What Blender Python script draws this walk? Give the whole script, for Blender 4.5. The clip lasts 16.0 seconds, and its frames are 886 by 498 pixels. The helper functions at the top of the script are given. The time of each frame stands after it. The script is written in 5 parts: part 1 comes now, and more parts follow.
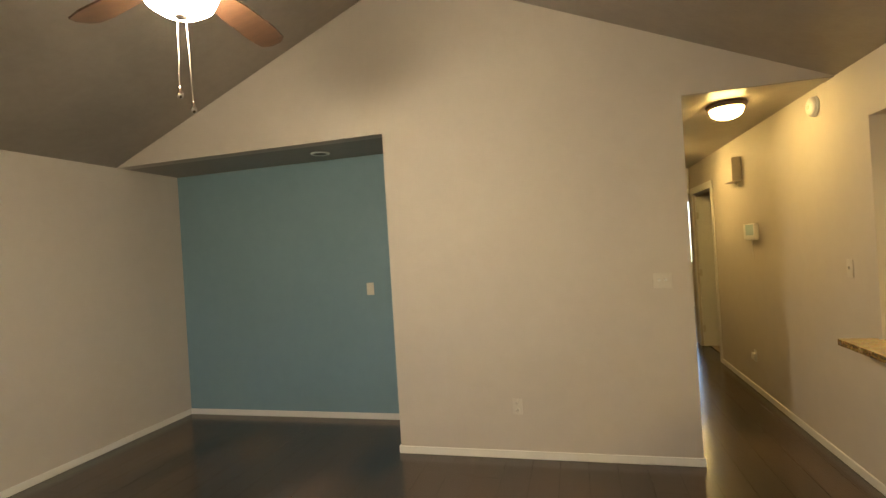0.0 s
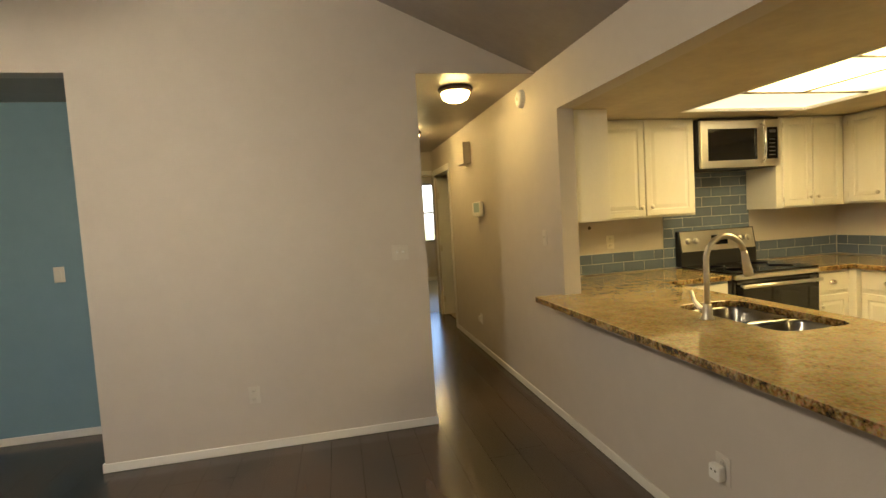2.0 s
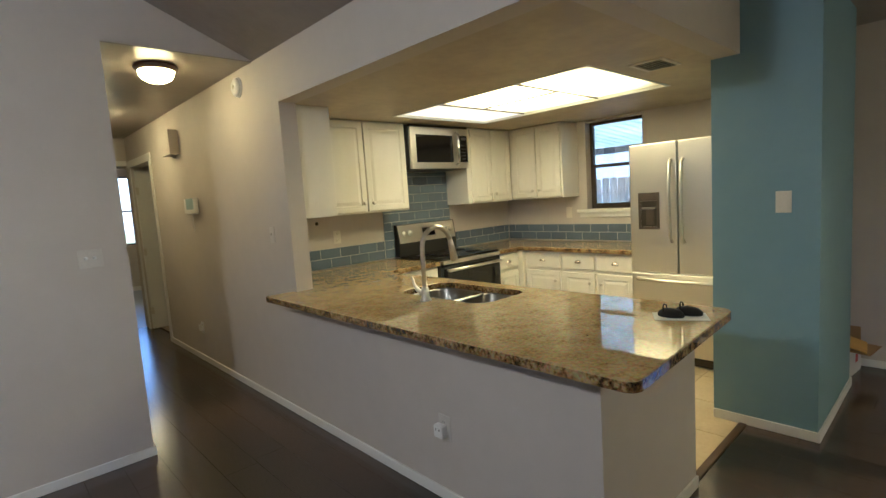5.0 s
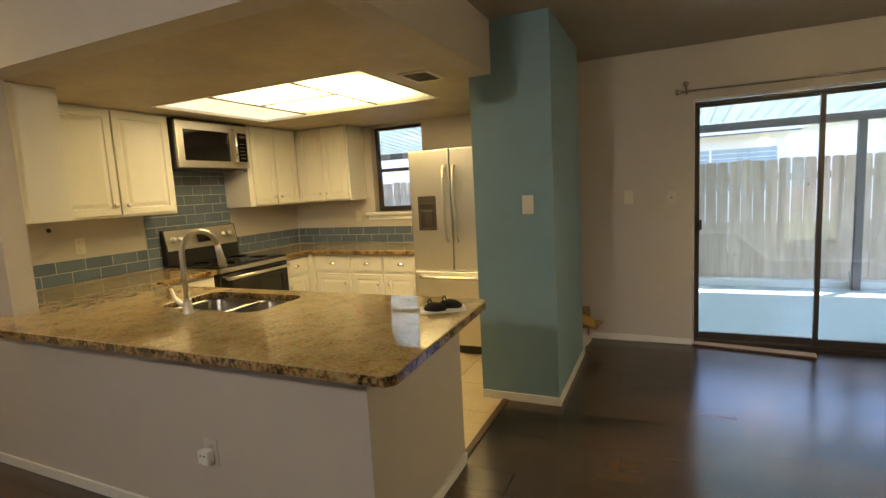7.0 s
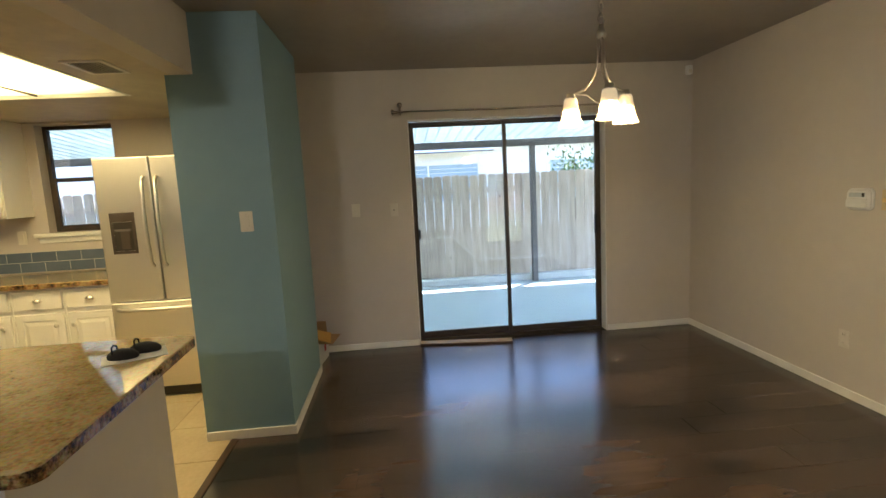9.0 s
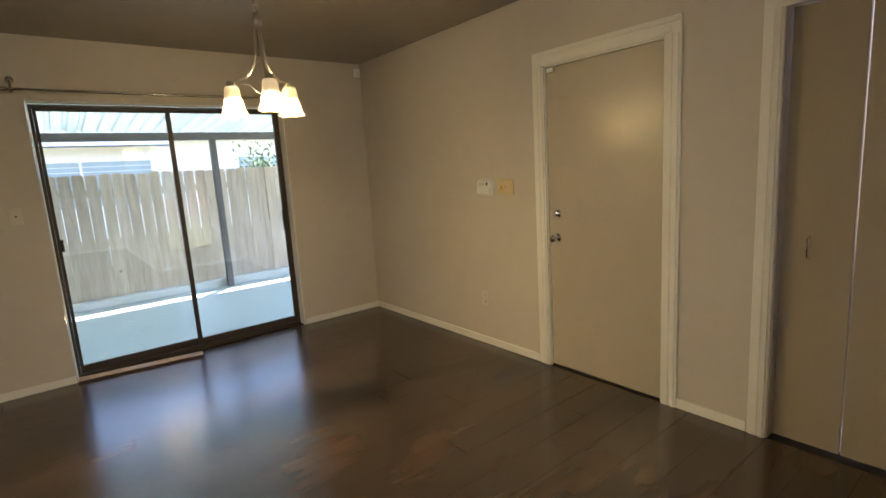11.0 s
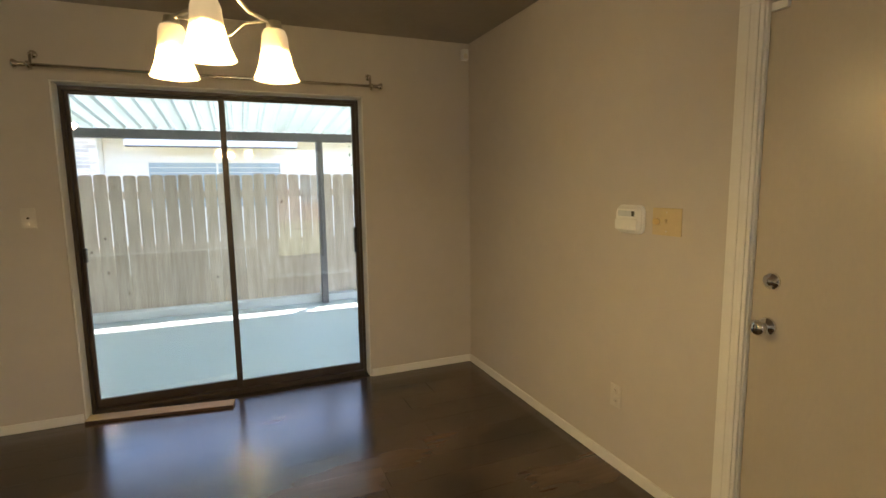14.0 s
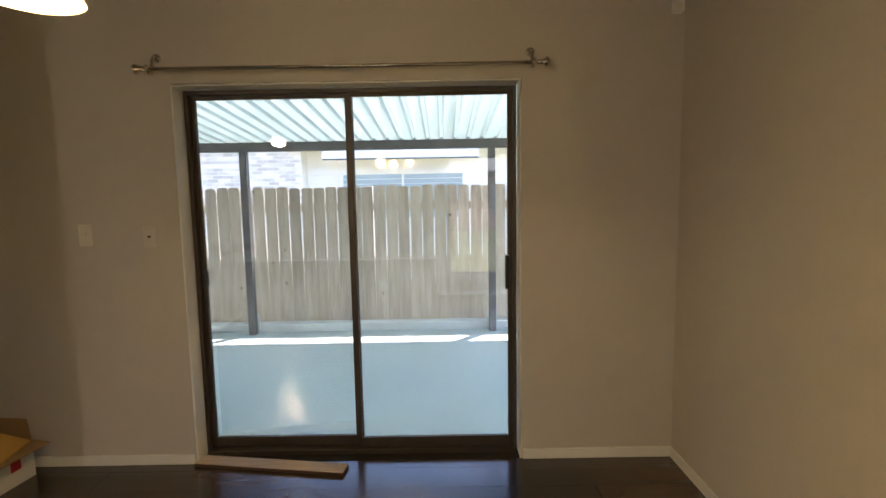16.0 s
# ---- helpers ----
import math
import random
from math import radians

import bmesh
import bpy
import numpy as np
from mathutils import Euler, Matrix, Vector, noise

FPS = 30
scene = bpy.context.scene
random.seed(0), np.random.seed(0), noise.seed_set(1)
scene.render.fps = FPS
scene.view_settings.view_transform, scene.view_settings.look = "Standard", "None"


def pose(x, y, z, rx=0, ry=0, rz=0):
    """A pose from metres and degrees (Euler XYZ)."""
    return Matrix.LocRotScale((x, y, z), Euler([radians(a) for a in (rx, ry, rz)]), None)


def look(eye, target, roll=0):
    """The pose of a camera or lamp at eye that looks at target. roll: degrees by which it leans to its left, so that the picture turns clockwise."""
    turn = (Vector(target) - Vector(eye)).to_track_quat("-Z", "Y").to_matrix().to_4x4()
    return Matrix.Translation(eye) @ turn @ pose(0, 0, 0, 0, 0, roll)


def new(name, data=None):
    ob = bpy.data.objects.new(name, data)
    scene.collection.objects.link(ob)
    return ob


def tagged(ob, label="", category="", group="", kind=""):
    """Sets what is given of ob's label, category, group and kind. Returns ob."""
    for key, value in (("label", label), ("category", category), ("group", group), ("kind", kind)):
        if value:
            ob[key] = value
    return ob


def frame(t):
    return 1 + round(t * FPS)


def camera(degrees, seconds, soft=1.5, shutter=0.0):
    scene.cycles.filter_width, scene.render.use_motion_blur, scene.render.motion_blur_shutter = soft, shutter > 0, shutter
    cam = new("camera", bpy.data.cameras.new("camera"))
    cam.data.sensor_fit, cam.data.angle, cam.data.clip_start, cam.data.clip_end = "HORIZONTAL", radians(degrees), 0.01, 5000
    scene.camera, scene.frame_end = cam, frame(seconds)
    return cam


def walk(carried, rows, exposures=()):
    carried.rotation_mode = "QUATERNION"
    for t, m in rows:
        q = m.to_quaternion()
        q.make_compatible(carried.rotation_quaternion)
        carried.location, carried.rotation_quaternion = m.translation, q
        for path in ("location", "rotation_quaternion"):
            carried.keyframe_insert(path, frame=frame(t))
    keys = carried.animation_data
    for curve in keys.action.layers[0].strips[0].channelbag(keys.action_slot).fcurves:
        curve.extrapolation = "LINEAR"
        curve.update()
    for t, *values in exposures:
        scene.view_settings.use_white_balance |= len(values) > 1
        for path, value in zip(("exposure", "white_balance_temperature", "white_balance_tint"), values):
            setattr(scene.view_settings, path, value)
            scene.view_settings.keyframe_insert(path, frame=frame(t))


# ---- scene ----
cam = camera(83.6, 16.0)
PATH = [
    (0, (0.013, 0.425, 1.557), (-0.497, 2.358, 1.559), -3.6),
    (0.5, (0.049, 0.488, 1.547), (-0.304, 2.456, 1.515), -4.1),
    (1, (0.104, 0.547, 1.526), (-0.135, 2.532, 1.466), -4.7),
    (1.5, (0.143, 0.579, 1.495), (0.2, 2.576, 1.396), -4.2),
    (2, (0.16, 0.609, 1.481), (0.572, 2.561, 1.353), -3.5),
    (2.5, (0.149, 0.634, 1.469), (0.819, 2.512, 1.316), -3.4),
    (3, (0.147, 0.637, 1.474), (1.002, 2.437, 1.301), -3.3),
    (5.3, (0.125, 0.613, 1.472), (1.535, 2.017, 1.264), -3.9),
    (5.5, (0.137, 0.599, 1.455), (1.583, 1.965, 1.248), -3.9),
    (5.9, (0.157, 0.568, 1.449), (1.726, 1.788, 1.226), -3.8),
    (6, (0.162, 0.558, 1.45), (1.767, 1.729, 1.22), -3.9),
    (6.5, (0.189, 0.527, 1.444), (1.928, 1.485, 1.2), -3.6),
    (7, (0.225, 0.513, 1.453), (2.032, 1.336, 1.211), -3.2),
    (7.5, (0.308, 0.479, 1.46), (2.204, 1.07, 1.226), -3.4),
    (8, (0.361, 0.44, 1.45), (2.317, 0.788, 1.218), -3.2),
    (8.5, (0.367, 0.42, 1.463), (2.351, 0.514, 1.223), -2.8),
    (9, (0.359, 0.436, 1.476), (2.335, 0.267, 1.218), -3.0),
    (9.5, (0.357, 0.445, 1.466), (2.274, -0.056, 1.192), -3.4),
    (10, (0.372, 0.457, 1.427), (2.151, -0.41, 1.136), -4.0),
    (10.2, (0.319, 0.446, 1.44), (2.029, -0.545, 1.134), -3.8),
    (12.3, (0.635, -0.068, 1.423), (2.129, -1.355, 1.089), -3.4),
    (12.5, (0.728, -0.121, 1.438), (2.267, -1.357, 1.113), -3.5),
    (13, (0.927, -0.259, 1.439), (2.59, -1.333, 1.148), -3.7),
    (13.5, (1.106, -0.466, 1.453), (2.897, -1.317, 1.191), -1.9),
    (14, (1.307, -0.646, 1.425), (3.143, -1.398, 1.171), -0.8),
    (14.5, (1.519, -0.786, 1.445), (3.394, -1.437, 1.197), -0.4),
    (15, (1.73, -0.929, 1.434), (3.661, -1.389, 1.194), -0.7),
    (15.5, (1.949, -1.06, 1.457), (3.917, -1.322, 1.219), -0.7),
    (16, (2.223, -1.084, 1.452), (4.213, -1.081, 1.245), -1.0),
]
EXPOSURES = [
    (0.0, 3.63, 6300, 10),
    (0.5, 3.63, 6200, 10),
    (1.0, 3.45, 6100, 10),
    (2.0, 3.42, 5800, 11),
    (3.0, 3.13, 4800, 11),
    (5.5, 3.25, 4420, 13),
    (6.0, 3.25, 4480, 13),
    (6.5, 3.12, 5050, 14),
    (8.0, 3.15, 5550, 15),
    (9.0, 3.23, 5150, 14),
    (10.0, 3.27, 5300, 14),
    (12.5, 3.19, 5900, 15),
    (14.0, 3.15, 6000, 15),
    (14.5, 2.99, 5950, 15),
    (16.0, 3.02, 5800, 17),
]
walk(cam, [(t, look(eye, target, roll)) for t, eye, target, roll in PATH], EXPOSURES)
SKY, SUN = 0.145, 3.6
FAN_LAMP, HALL_LAMP, PANEL_LAMP, SHADE_LAMP, BULB_LAMP = 36.0, 5.1, 1.9, 0.27, 60.0

# ---- light ----
world = bpy.data.worlds.new("sky")
scene.world = world
world.use_nodes = True
wn = world.node_tree
for n in list(wn.nodes):
    wn.nodes.remove(n)
sky = wn.nodes.new("ShaderNodeTexSky")
sky.sky_type = "NISHITA"
sky.sun_disc = False
SUN_DIR = Vector((0.263, -0.25, 1.0)).normalized()
sky.sun_elevation = math.asin(SUN_DIR.z)
sky.sun_rotation = math.atan2(SUN_DIR.x, SUN_DIR.y)
bg = wn.nodes.new("ShaderNodeBackground")
bg.inputs["Strength"].default_value = SKY
wo = wn.nodes.new("ShaderNodeOutputWorld")
wn.links.new(sky.outputs[0], bg.inputs[0])
wn.links.new(bg.outputs[0], wo.inputs[0])
sun = new("sun", bpy.data.lights.new("sun", "SUN"))
sun.data.energy, sun.data.angle, sun.data.color = SUN, radians(0.6), (1.0, 0.95, 0.86)
sun.matrix_world = look(SUN_DIR * 30, (0, 0, 0))


# ---- materials ----
def material(name, color, rough=0.5, metal=0.0, color2=None, scale=3.0, fine=60.0, amount=0.5, bump=0.0, bump_scale=120.0,
             stretch=(1, 1, 1), rough_var=0.0, per_object=0.0, coat=0.0, spec=0.5):
    """Principled surface with variation at two scales and a fine relief."""
    m = bpy.data.materials.new(name)
    m.use_nodes = True
    nt = m.node_tree
    b = nt.nodes["Principled BSDF"]
    L = nt.links.new
    co = nt.nodes.new("ShaderNodeTexCoord")
    mp = nt.nodes.new("ShaderNodeMapping")
    mp.inputs["Scale"].default_value = stretch
    L(co.outputs["Object"], mp.inputs["Vector"])
    vec = mp.outputs["Vector"]
    info = None
    if per_object:
        info = nt.nodes.new("ShaderNodeObjectInfo")
        sc = nt.nodes.new("ShaderNodeMath")
        sc.operation = "MULTIPLY"
        sc.inputs[1].default_value = 37.0
        L(info.outputs["Random"], sc.inputs[0])
        cm = nt.nodes.new("ShaderNodeCombineXYZ")
        L(sc.outputs[0], cm.inputs[0])
        L(sc.outputs[0], cm.inputs[1])
        ad = nt.nodes.new("ShaderNodeVectorMath")
        L(vec, ad.inputs[0])
        L(cm.outputs[0], ad.inputs[1])
        vec = ad.outputs[0]
    n1 = nt.nodes.new("ShaderNodeTexNoise")
    n1.inputs["Scale"].default_value, n1.inputs["Detail"].default_value = scale, 4.0
    n2 = nt.nodes.new("ShaderNodeTexNoise")
    n2.inputs["Scale"].default_value, n2.inputs["Detail"].default_value = fine, 3.0
    L(vec, n1.inputs["Vector"])
    L(vec, n2.inputs["Vector"])
    mixn = nt.nodes.new("ShaderNodeMath")
    mixn.operation = "MULTIPLY_ADD"
    mixn.inputs[1].default_value = 0.35
    L(n2.outputs["Fac"], mixn.inputs[0])
    mul = nt.nodes.new("ShaderNodeMath")
    mul.operation = "MULTIPLY"
    mul.inputs[1].default_value = 0.65
    L(n1.outputs["Fac"], mul.inputs[0])
    L(mul.outputs[0], mixn.inputs[2])
    ramp = nt.nodes.new("ShaderNodeValToRGB")
    c2 = color2 or tuple(c * 0.86 for c in color)
    ramp.color_ramp.elements[0].position = 0.5 - 0.22 / max(amount, 0.05) * 0.5
    ramp.color_ramp.elements[1].position = 0.5 + 0.22 / max(amount, 0.05) * 0.5
    ramp.color_ramp.elements[0].color = (*c2, 1)
    ramp.color_ramp.elements[1].color = (*color, 1)
    L(mixn.outputs[0], ramp.inputs[0])
    col = ramp.outputs[0]
    if per_object:
        hs = nt.nodes.new("ShaderNodeHueSaturation")
        mr = nt.nodes.new("ShaderNodeMapRange")
        mr.inputs[3].default_value, mr.inputs[4].default_value = 1 - per_object, 1 + per_object
        L(info.outputs["Random"], mr.inputs[0])
        L(mr.outputs[0], hs.inputs["Value"])
        L(col, hs.inputs["Color"])
        col = hs.outputs[0]
    L(col, b.inputs["Base Color"])
    b.inputs["Metallic"].default_value = metal
    b.inputs["Specular IOR Level"].default_value = spec
    b.inputs["Coat Weight"].default_value = coat
    if rough_var:
        rr = nt.nodes.new("ShaderNodeMapRange")
        rr.inputs[1].default_value, rr.inputs[2].default_value = 0.3, 0.7
        rr.inputs[3].default_value, rr.inputs[4].default_value = max(0.02, rough - rough_var), rough + rough_var
        L(mixn.outputs[0], rr.inputs[0])
        L(rr.outputs[0], b.inputs["Roughness"])
    else:
        b.inputs["Roughness"].default_value = rough
    if bump:
        n3 = nt.nodes.new("ShaderNodeTexNoise")
        n3.inputs["Scale"].default_value, n3.inputs["Detail"].default_value = bump_scale, 3.0
        L(vec, n3.inputs["Vector"])
        bp = nt.nodes.new("ShaderNodeBump")
        bp.inputs["Strength"].default_value, bp.inputs["Distance"].default_value = bump, 0.002
        L(n3.outputs["Fac"], bp.inputs["Height"])
        L(bp.outputs[0], b.inputs["Normal"])
    return m


def glow(name, color, strength, base=(0.9, 0.88, 0.84)):
    m = bpy.data.materials.new(name)
    m.use_nodes = True
    b = m.node_tree.nodes["Principled BSDF"]
    b.inputs["Base Color"].default_value = (*base, 1)
    b.inputs["Roughness"].default_value = 0.35
    b.inputs["Emission Color"].default_value = (*color, 1)
    b.inputs["Emission Strength"].default_value = strength
    return m


def pane_glass(name, tint=(0.90, 0.875, 0.85), ior=1.75):
    m = bpy.data.materials.new(name)
    m.use_nodes = True
    nt = m.node_tree
    for n in list(nt.nodes):
        nt.nodes.remove(n)
    o = nt.nodes.new("ShaderNodeOutputMaterial")
    t = nt.nodes.new("ShaderNodeBsdfTransparent")
    t.inputs[0].default_value = (*tint, 1)
    g = nt.nodes.new("ShaderNodeBsdfGlossy")
    g.inputs["Roughness"].default_value = 0.0
    f = nt.nodes.new("ShaderNodeFresnel")
    f.inputs[0].default_value = ior
    x = nt.nodes.new("ShaderNodeMixShader")
    nt.links.new(f.outputs[0], x.inputs[0])
    nt.links.new(t.outputs[0], x.inputs[1])
    nt.links.new(g.outputs[0], x.inputs[2])
    nt.links.new(x.outputs[0], o.inputs[0])
    return m


def granite_material(name, DARK_AT):
    m = bpy.data.materials.new(name)
    m.use_nodes = True
    nt = m.node_tree
    b = nt.nodes["Principled BSDF"]
    L = nt.links.new
    co = nt.nodes.new("ShaderNodeTexCoord")
    nz = nt.nodes.new("ShaderNodeTexNoise")
    nz.inputs["Scale"].default_value, nz.inputs["Detail"].default_value, nz.inputs["Roughness"].default_value = 60.0, 5.0, 0.62
    big = nt.nodes.new("ShaderNodeTexNoise")
    big.inputs["Scale"].default_value, big.inputs["Detail"].default_value = 14.0, 5.0
    vo = nt.nodes.new("ShaderNodeTexVoronoi")
    vo.inputs["Scale"].default_value = 120.0
    for n in (nz, big, vo):
        L(co.outputs["Object"], n.inputs["Vector"])
    add = nt.nodes.new("ShaderNodeMath")
    add.operation = "MULTIPLY_ADD"
    add.inputs[1].default_value = 0.46
    L(big.outputs["Fac"], add.inputs[0])
    half = nt.nodes.new("ShaderNodeMath")
    half.operation = "MULTIPLY"
    half.inputs[1].default_value = 0.55
    L(nz.outputs["Fac"], half.inputs[0])
    L(half.outputs[0], add.inputs[2])
    r = nt.nodes.new("ShaderNodeValToRGB")
    cr = r.color_ramp
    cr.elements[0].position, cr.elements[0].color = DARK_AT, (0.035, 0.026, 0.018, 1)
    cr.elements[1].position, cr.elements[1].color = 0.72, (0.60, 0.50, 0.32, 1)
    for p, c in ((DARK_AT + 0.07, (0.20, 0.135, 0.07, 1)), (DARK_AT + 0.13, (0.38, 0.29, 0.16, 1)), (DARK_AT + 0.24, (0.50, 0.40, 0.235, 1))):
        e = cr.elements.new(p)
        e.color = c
    L(add.outputs[0], r.inputs[0])
    mx = nt.nodes.new("ShaderNodeMix")
    mx.data_type = "RGBA"
    mx.blend_type = "MULTIPLY"
    mx.inputs[0].default_value = 0.25
    L(r.outputs[0], mx.inputs[6])
    L(vo.outputs["Color"], mx.inputs[7])
    hs = nt.nodes.new("ShaderNodeHueSaturation")
    hs.inputs["Saturation"].default_value, hs.inputs["Value"].default_value = 1.22, 0.92
    L(mx.outputs[2], hs.inputs["Color"])
    L(hs.outputs[0], b.inputs["Base Color"])
    b.inputs["Roughness"].default_value = 0.025
    b.inputs["Specular IOR Level"].default_value = 0.7
    return m


def plank_material():
    m = bpy.data.materials.new("dark_laminate")
    m.use_nodes = True
    nt = m.node_tree
    b = nt.nodes["Principled BSDF"]
    L = nt.links.new
    co = nt.nodes.new("ShaderNodeTexCoord")
    info = nt.nodes.new("ShaderNodeObjectInfo")
    cm = nt.nodes.new("ShaderNodeCombineXYZ")
    sc = nt.nodes.new("ShaderNodeMath")
    sc.operation = "MULTIPLY"
    sc.inputs[1].default_value = 53.0
    L(info.outputs["Random"], sc.inputs[0])
    for k in range(3):
        L(sc.outputs[0], cm.inputs[k])
    ad = nt.nodes.new("ShaderNodeVectorMath")
    L(co.outputs["Object"], ad.inputs[0])
    L(cm.outputs[0], ad.inputs[1])
    mp = nt.nodes.new("ShaderNodeMapping")
    mp.inputs["Scale"].default_value = (6.0, 0.7, 1.0)
    L(ad.outputs[0], mp.inputs["Vector"])
    grain = nt.nodes.new("ShaderNodeTexNoise")
    grain.inputs["Scale"].default_value, grain.inputs["Detail"].default_value, grain.inputs["Distortion"].default_value = 5.0, 3.0, 0.3
    L(mp.outputs[0], grain.inputs["Vector"])
    blotch = nt.nodes.new("ShaderNodeTexNoise")
    blotch.inputs["Scale"].default_value, blotch.inputs["Detail"].default_value, blotch.inputs["Distortion"].default_value = 2.4, 2.0, 0.2
    mp2 = nt.nodes.new("ShaderNodeMapping")
    mp2.inputs["Scale"].default_value = (1.0, 0.45, 1.0)
    geo = nt.nodes.new("ShaderNodeNewGeometry")
    L(geo.outputs["Position"], mp2.inputs["Vector"])
    L(mp2.outputs[0], blotch.inputs["Vector"])
    mix = nt.nodes.new("ShaderNodeMath")
    mix.operation = "MULTIPLY_ADD"
    mix.inputs[1].default_value = 0.13
    L(grain.outputs["Fac"], mix.inputs[0])
    hb = nt.nodes.new("ShaderNodeMath")
    hb.operation = "MULTIPLY"
    hb.inputs[1].default_value = 0.87
    L(blotch.outputs["Fac"], hb.inputs[0])
    L(hb.outputs[0], mix.inputs[2])
    r = nt.nodes.new("ShaderNodeValToRGB")
    cr = r.color_ramp
    cr.interpolation = "EASE"
    cr.elements[0].position, cr.elements[0].color = 0.37, (0.014, 0.0100, 0.0082, 1)
    cr.elements[1].position, cr.elements[1].color = 0.71, (0.096, 0.060, 0.041, 1)
    e = cr.elements.new(0.5)
    e.color = (0.050, 0.034, 0.025, 1)
    L(mix.outputs[0], r.inputs[0])
    hs = nt.nodes.new("ShaderNodeHueSaturation")
    mr = nt.nodes.new("ShaderNodeMapRange")
    mr.inputs[3].default_value, mr.inputs[4].default_value = 0.90, 1.12
    L(info.outputs["Random"], mr.inputs[0])
    L(mr.outputs[0], hs.inputs["Value"])
    L(r.outputs[0], hs.inputs["Color"])
    L(hs.outputs[0], b.inputs["Base Color"])
    b.inputs["Specular IOR Level"].default_value = 0.95
    rr = nt.nodes.new("ShaderNodeMapRange")
    rr.inputs[3].default_value, rr.inputs[4].default_value = 0.18, 0.24
    L(blotch.outputs["Fac"], rr.inputs[0])
    L(rr.outputs[0], b.inputs["Roughness"])
    bp = nt.nodes.new("ShaderNodeBump")
    bp.inputs["Strength"].default_value, bp.inputs["Distance"].default_value = 0.16, 0.0012
    scrape = nt.nodes.new("ShaderNodeTexNoise")
    scrape.inputs["Scale"].default_value, scrape.inputs["Detail"].default_value = 22.0, 1.0
    mp3 = nt.nodes.new("ShaderNodeMapping")
    mp3.inputs["Scale"].default_value = (1.8, 0.6, 1.0)
    L(ad.outputs[0], mp3.inputs["Vector"])
    L(mp3.outputs[0], scrape.inputs["Vector"])
    L(scrape.outputs["Fac"], bp.inputs["Height"])
    L(bp.outputs[0], b.inputs["Normal"])
    return m


WALL = material("greige_wall_paint", (0.56, 0.515, 0.475), 0.62, color2=(0.515, 0.472, 0.433), scale=0.9, fine=9.0, amount=0.6, bump=0.25, bump_scale=90.0)
TEAL = material("teal_wall_paint", (0.208, 0.328, 0.405), 0.55, color2=(0.187, 0.300, 0.372), scale=1.2, fine=9.0, amount=0.6, bump=0.25, bump_scale=90.0)
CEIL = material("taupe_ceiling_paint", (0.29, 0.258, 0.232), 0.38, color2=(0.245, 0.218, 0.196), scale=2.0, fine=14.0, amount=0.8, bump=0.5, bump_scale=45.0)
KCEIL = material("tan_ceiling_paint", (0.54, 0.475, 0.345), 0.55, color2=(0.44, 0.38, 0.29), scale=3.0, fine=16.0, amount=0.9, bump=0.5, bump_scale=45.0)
TRIM = material("white_trim_paint", (0.78, 0.77, 0.74), 0.4, color2=(0.72, 0.71, 0.68), scale=4, fine=40, amount=0.5, bump=0.1, bump_scale=60)
DOORP = material("taupe_door_paint", (0.47, 0.42, 0.35), 0.33, color2=(0.43, 0.385, 0.32), scale=1.5, fine=30, amount=0.5, bump=0.12, bump_scale=50, stretch=(3, 3, 1))
PLANK = plank_material()
SUBFLOOR = material("subfloor", (0.02, 0.016, 0.013), 0.8)
TILE = material("beige_floor_tile", (0.57, 0.46, 0.28), 0.3, color2=(0.48, 0.375, 0.215), scale=5, fine=40, amount=0.7, bump=0.12, bump_scale=40, per_object=0.05)
GROUT = material("tan_grout", (0.40, 0.33, 0.23), 0.85, scale=20, fine=120, bump=0.3)
GRANITE = granite_material("granite", 0.265)
# edge copy for upright faces: dark chiselled grains, with their shade put in
GRANITE_EDGE = granite_material("chiselled_shaded_edge", 0.42)
CAB = material("white_cabinet_paint", (0.80, 0.77, 0.70), 0.35, color2=(0.75, 0.72, 0.65), scale=3, fine=40, amount=0.5, bump=0.1, bump_scale=60, stretch=(3, 3, 1))
STEEL = material("brushed_stainless", (0.73, 0.70, 0.65), 0.34, 1.0, color2=(0.69, 0.66, 0.61), scale=6, fine=60, amount=0.3, stretch=(30, 30, 0.5), rough_var=0.04)
SINKM = material("satin_sink_steel", (0.30, 0.285, 0.26), 0.28, 1.0, scale=6, fine=60)
NICKEL = material("satin_nickel", (0.70, 0.66, 0.60), 0.34, 1.0, scale=6, fine=60)
RODM = material("bright_nickel", (0.82, 0.78, 0.72), 0.16, 1.0, scale=6, fine=60)
RECESS = material("dark_recess", (0.055, 0.048, 0.042), 0.35, 0.6, scale=6, fine=60)
CHROME = material("chrome", (0.8, 0.8, 0.8), 0.07, 1.0, scale=6, fine=60)
BLACKG = material("black_glass", (0.008, 0.008, 0.009), 0.06, scale=4, fine=30)
BLACK = material("black_plastic", (0.02, 0.02, 0.02), 0.4, scale=8, fine=80, bump=0.1)
BRONZE = material("dark_bronze_aluminium", (0.085, 0.068, 0.054), 0.42, 0.45, color2=(0.066, 0.053, 0.042), scale=5, fine=50)
SPLASH = material("slate_blue_glazed_tile", (0.145, 0.180, 0.250), 0.12, color2=(0.115, 0.148, 0.207), scale=6, fine=40, amount=0.5, per_object=0.14)
SGROUT = material("pale_grout", (0.60, 0.60, 0.57), 0.85, scale=20, fine=120, bump=0.2)
PLATE = material("pale_greige_plate", (0.64, 0.605, 0.555), 0.4, scale=6, fine=60)
PLASTIC = material("ivory_plastic", (0.74, 0.70, 0.60), 0.35, scale=6, fine=60)
WHITEP = material("white_plastic", (0.80, 0.80, 0.79), 0.35, scale=6, fine=60)
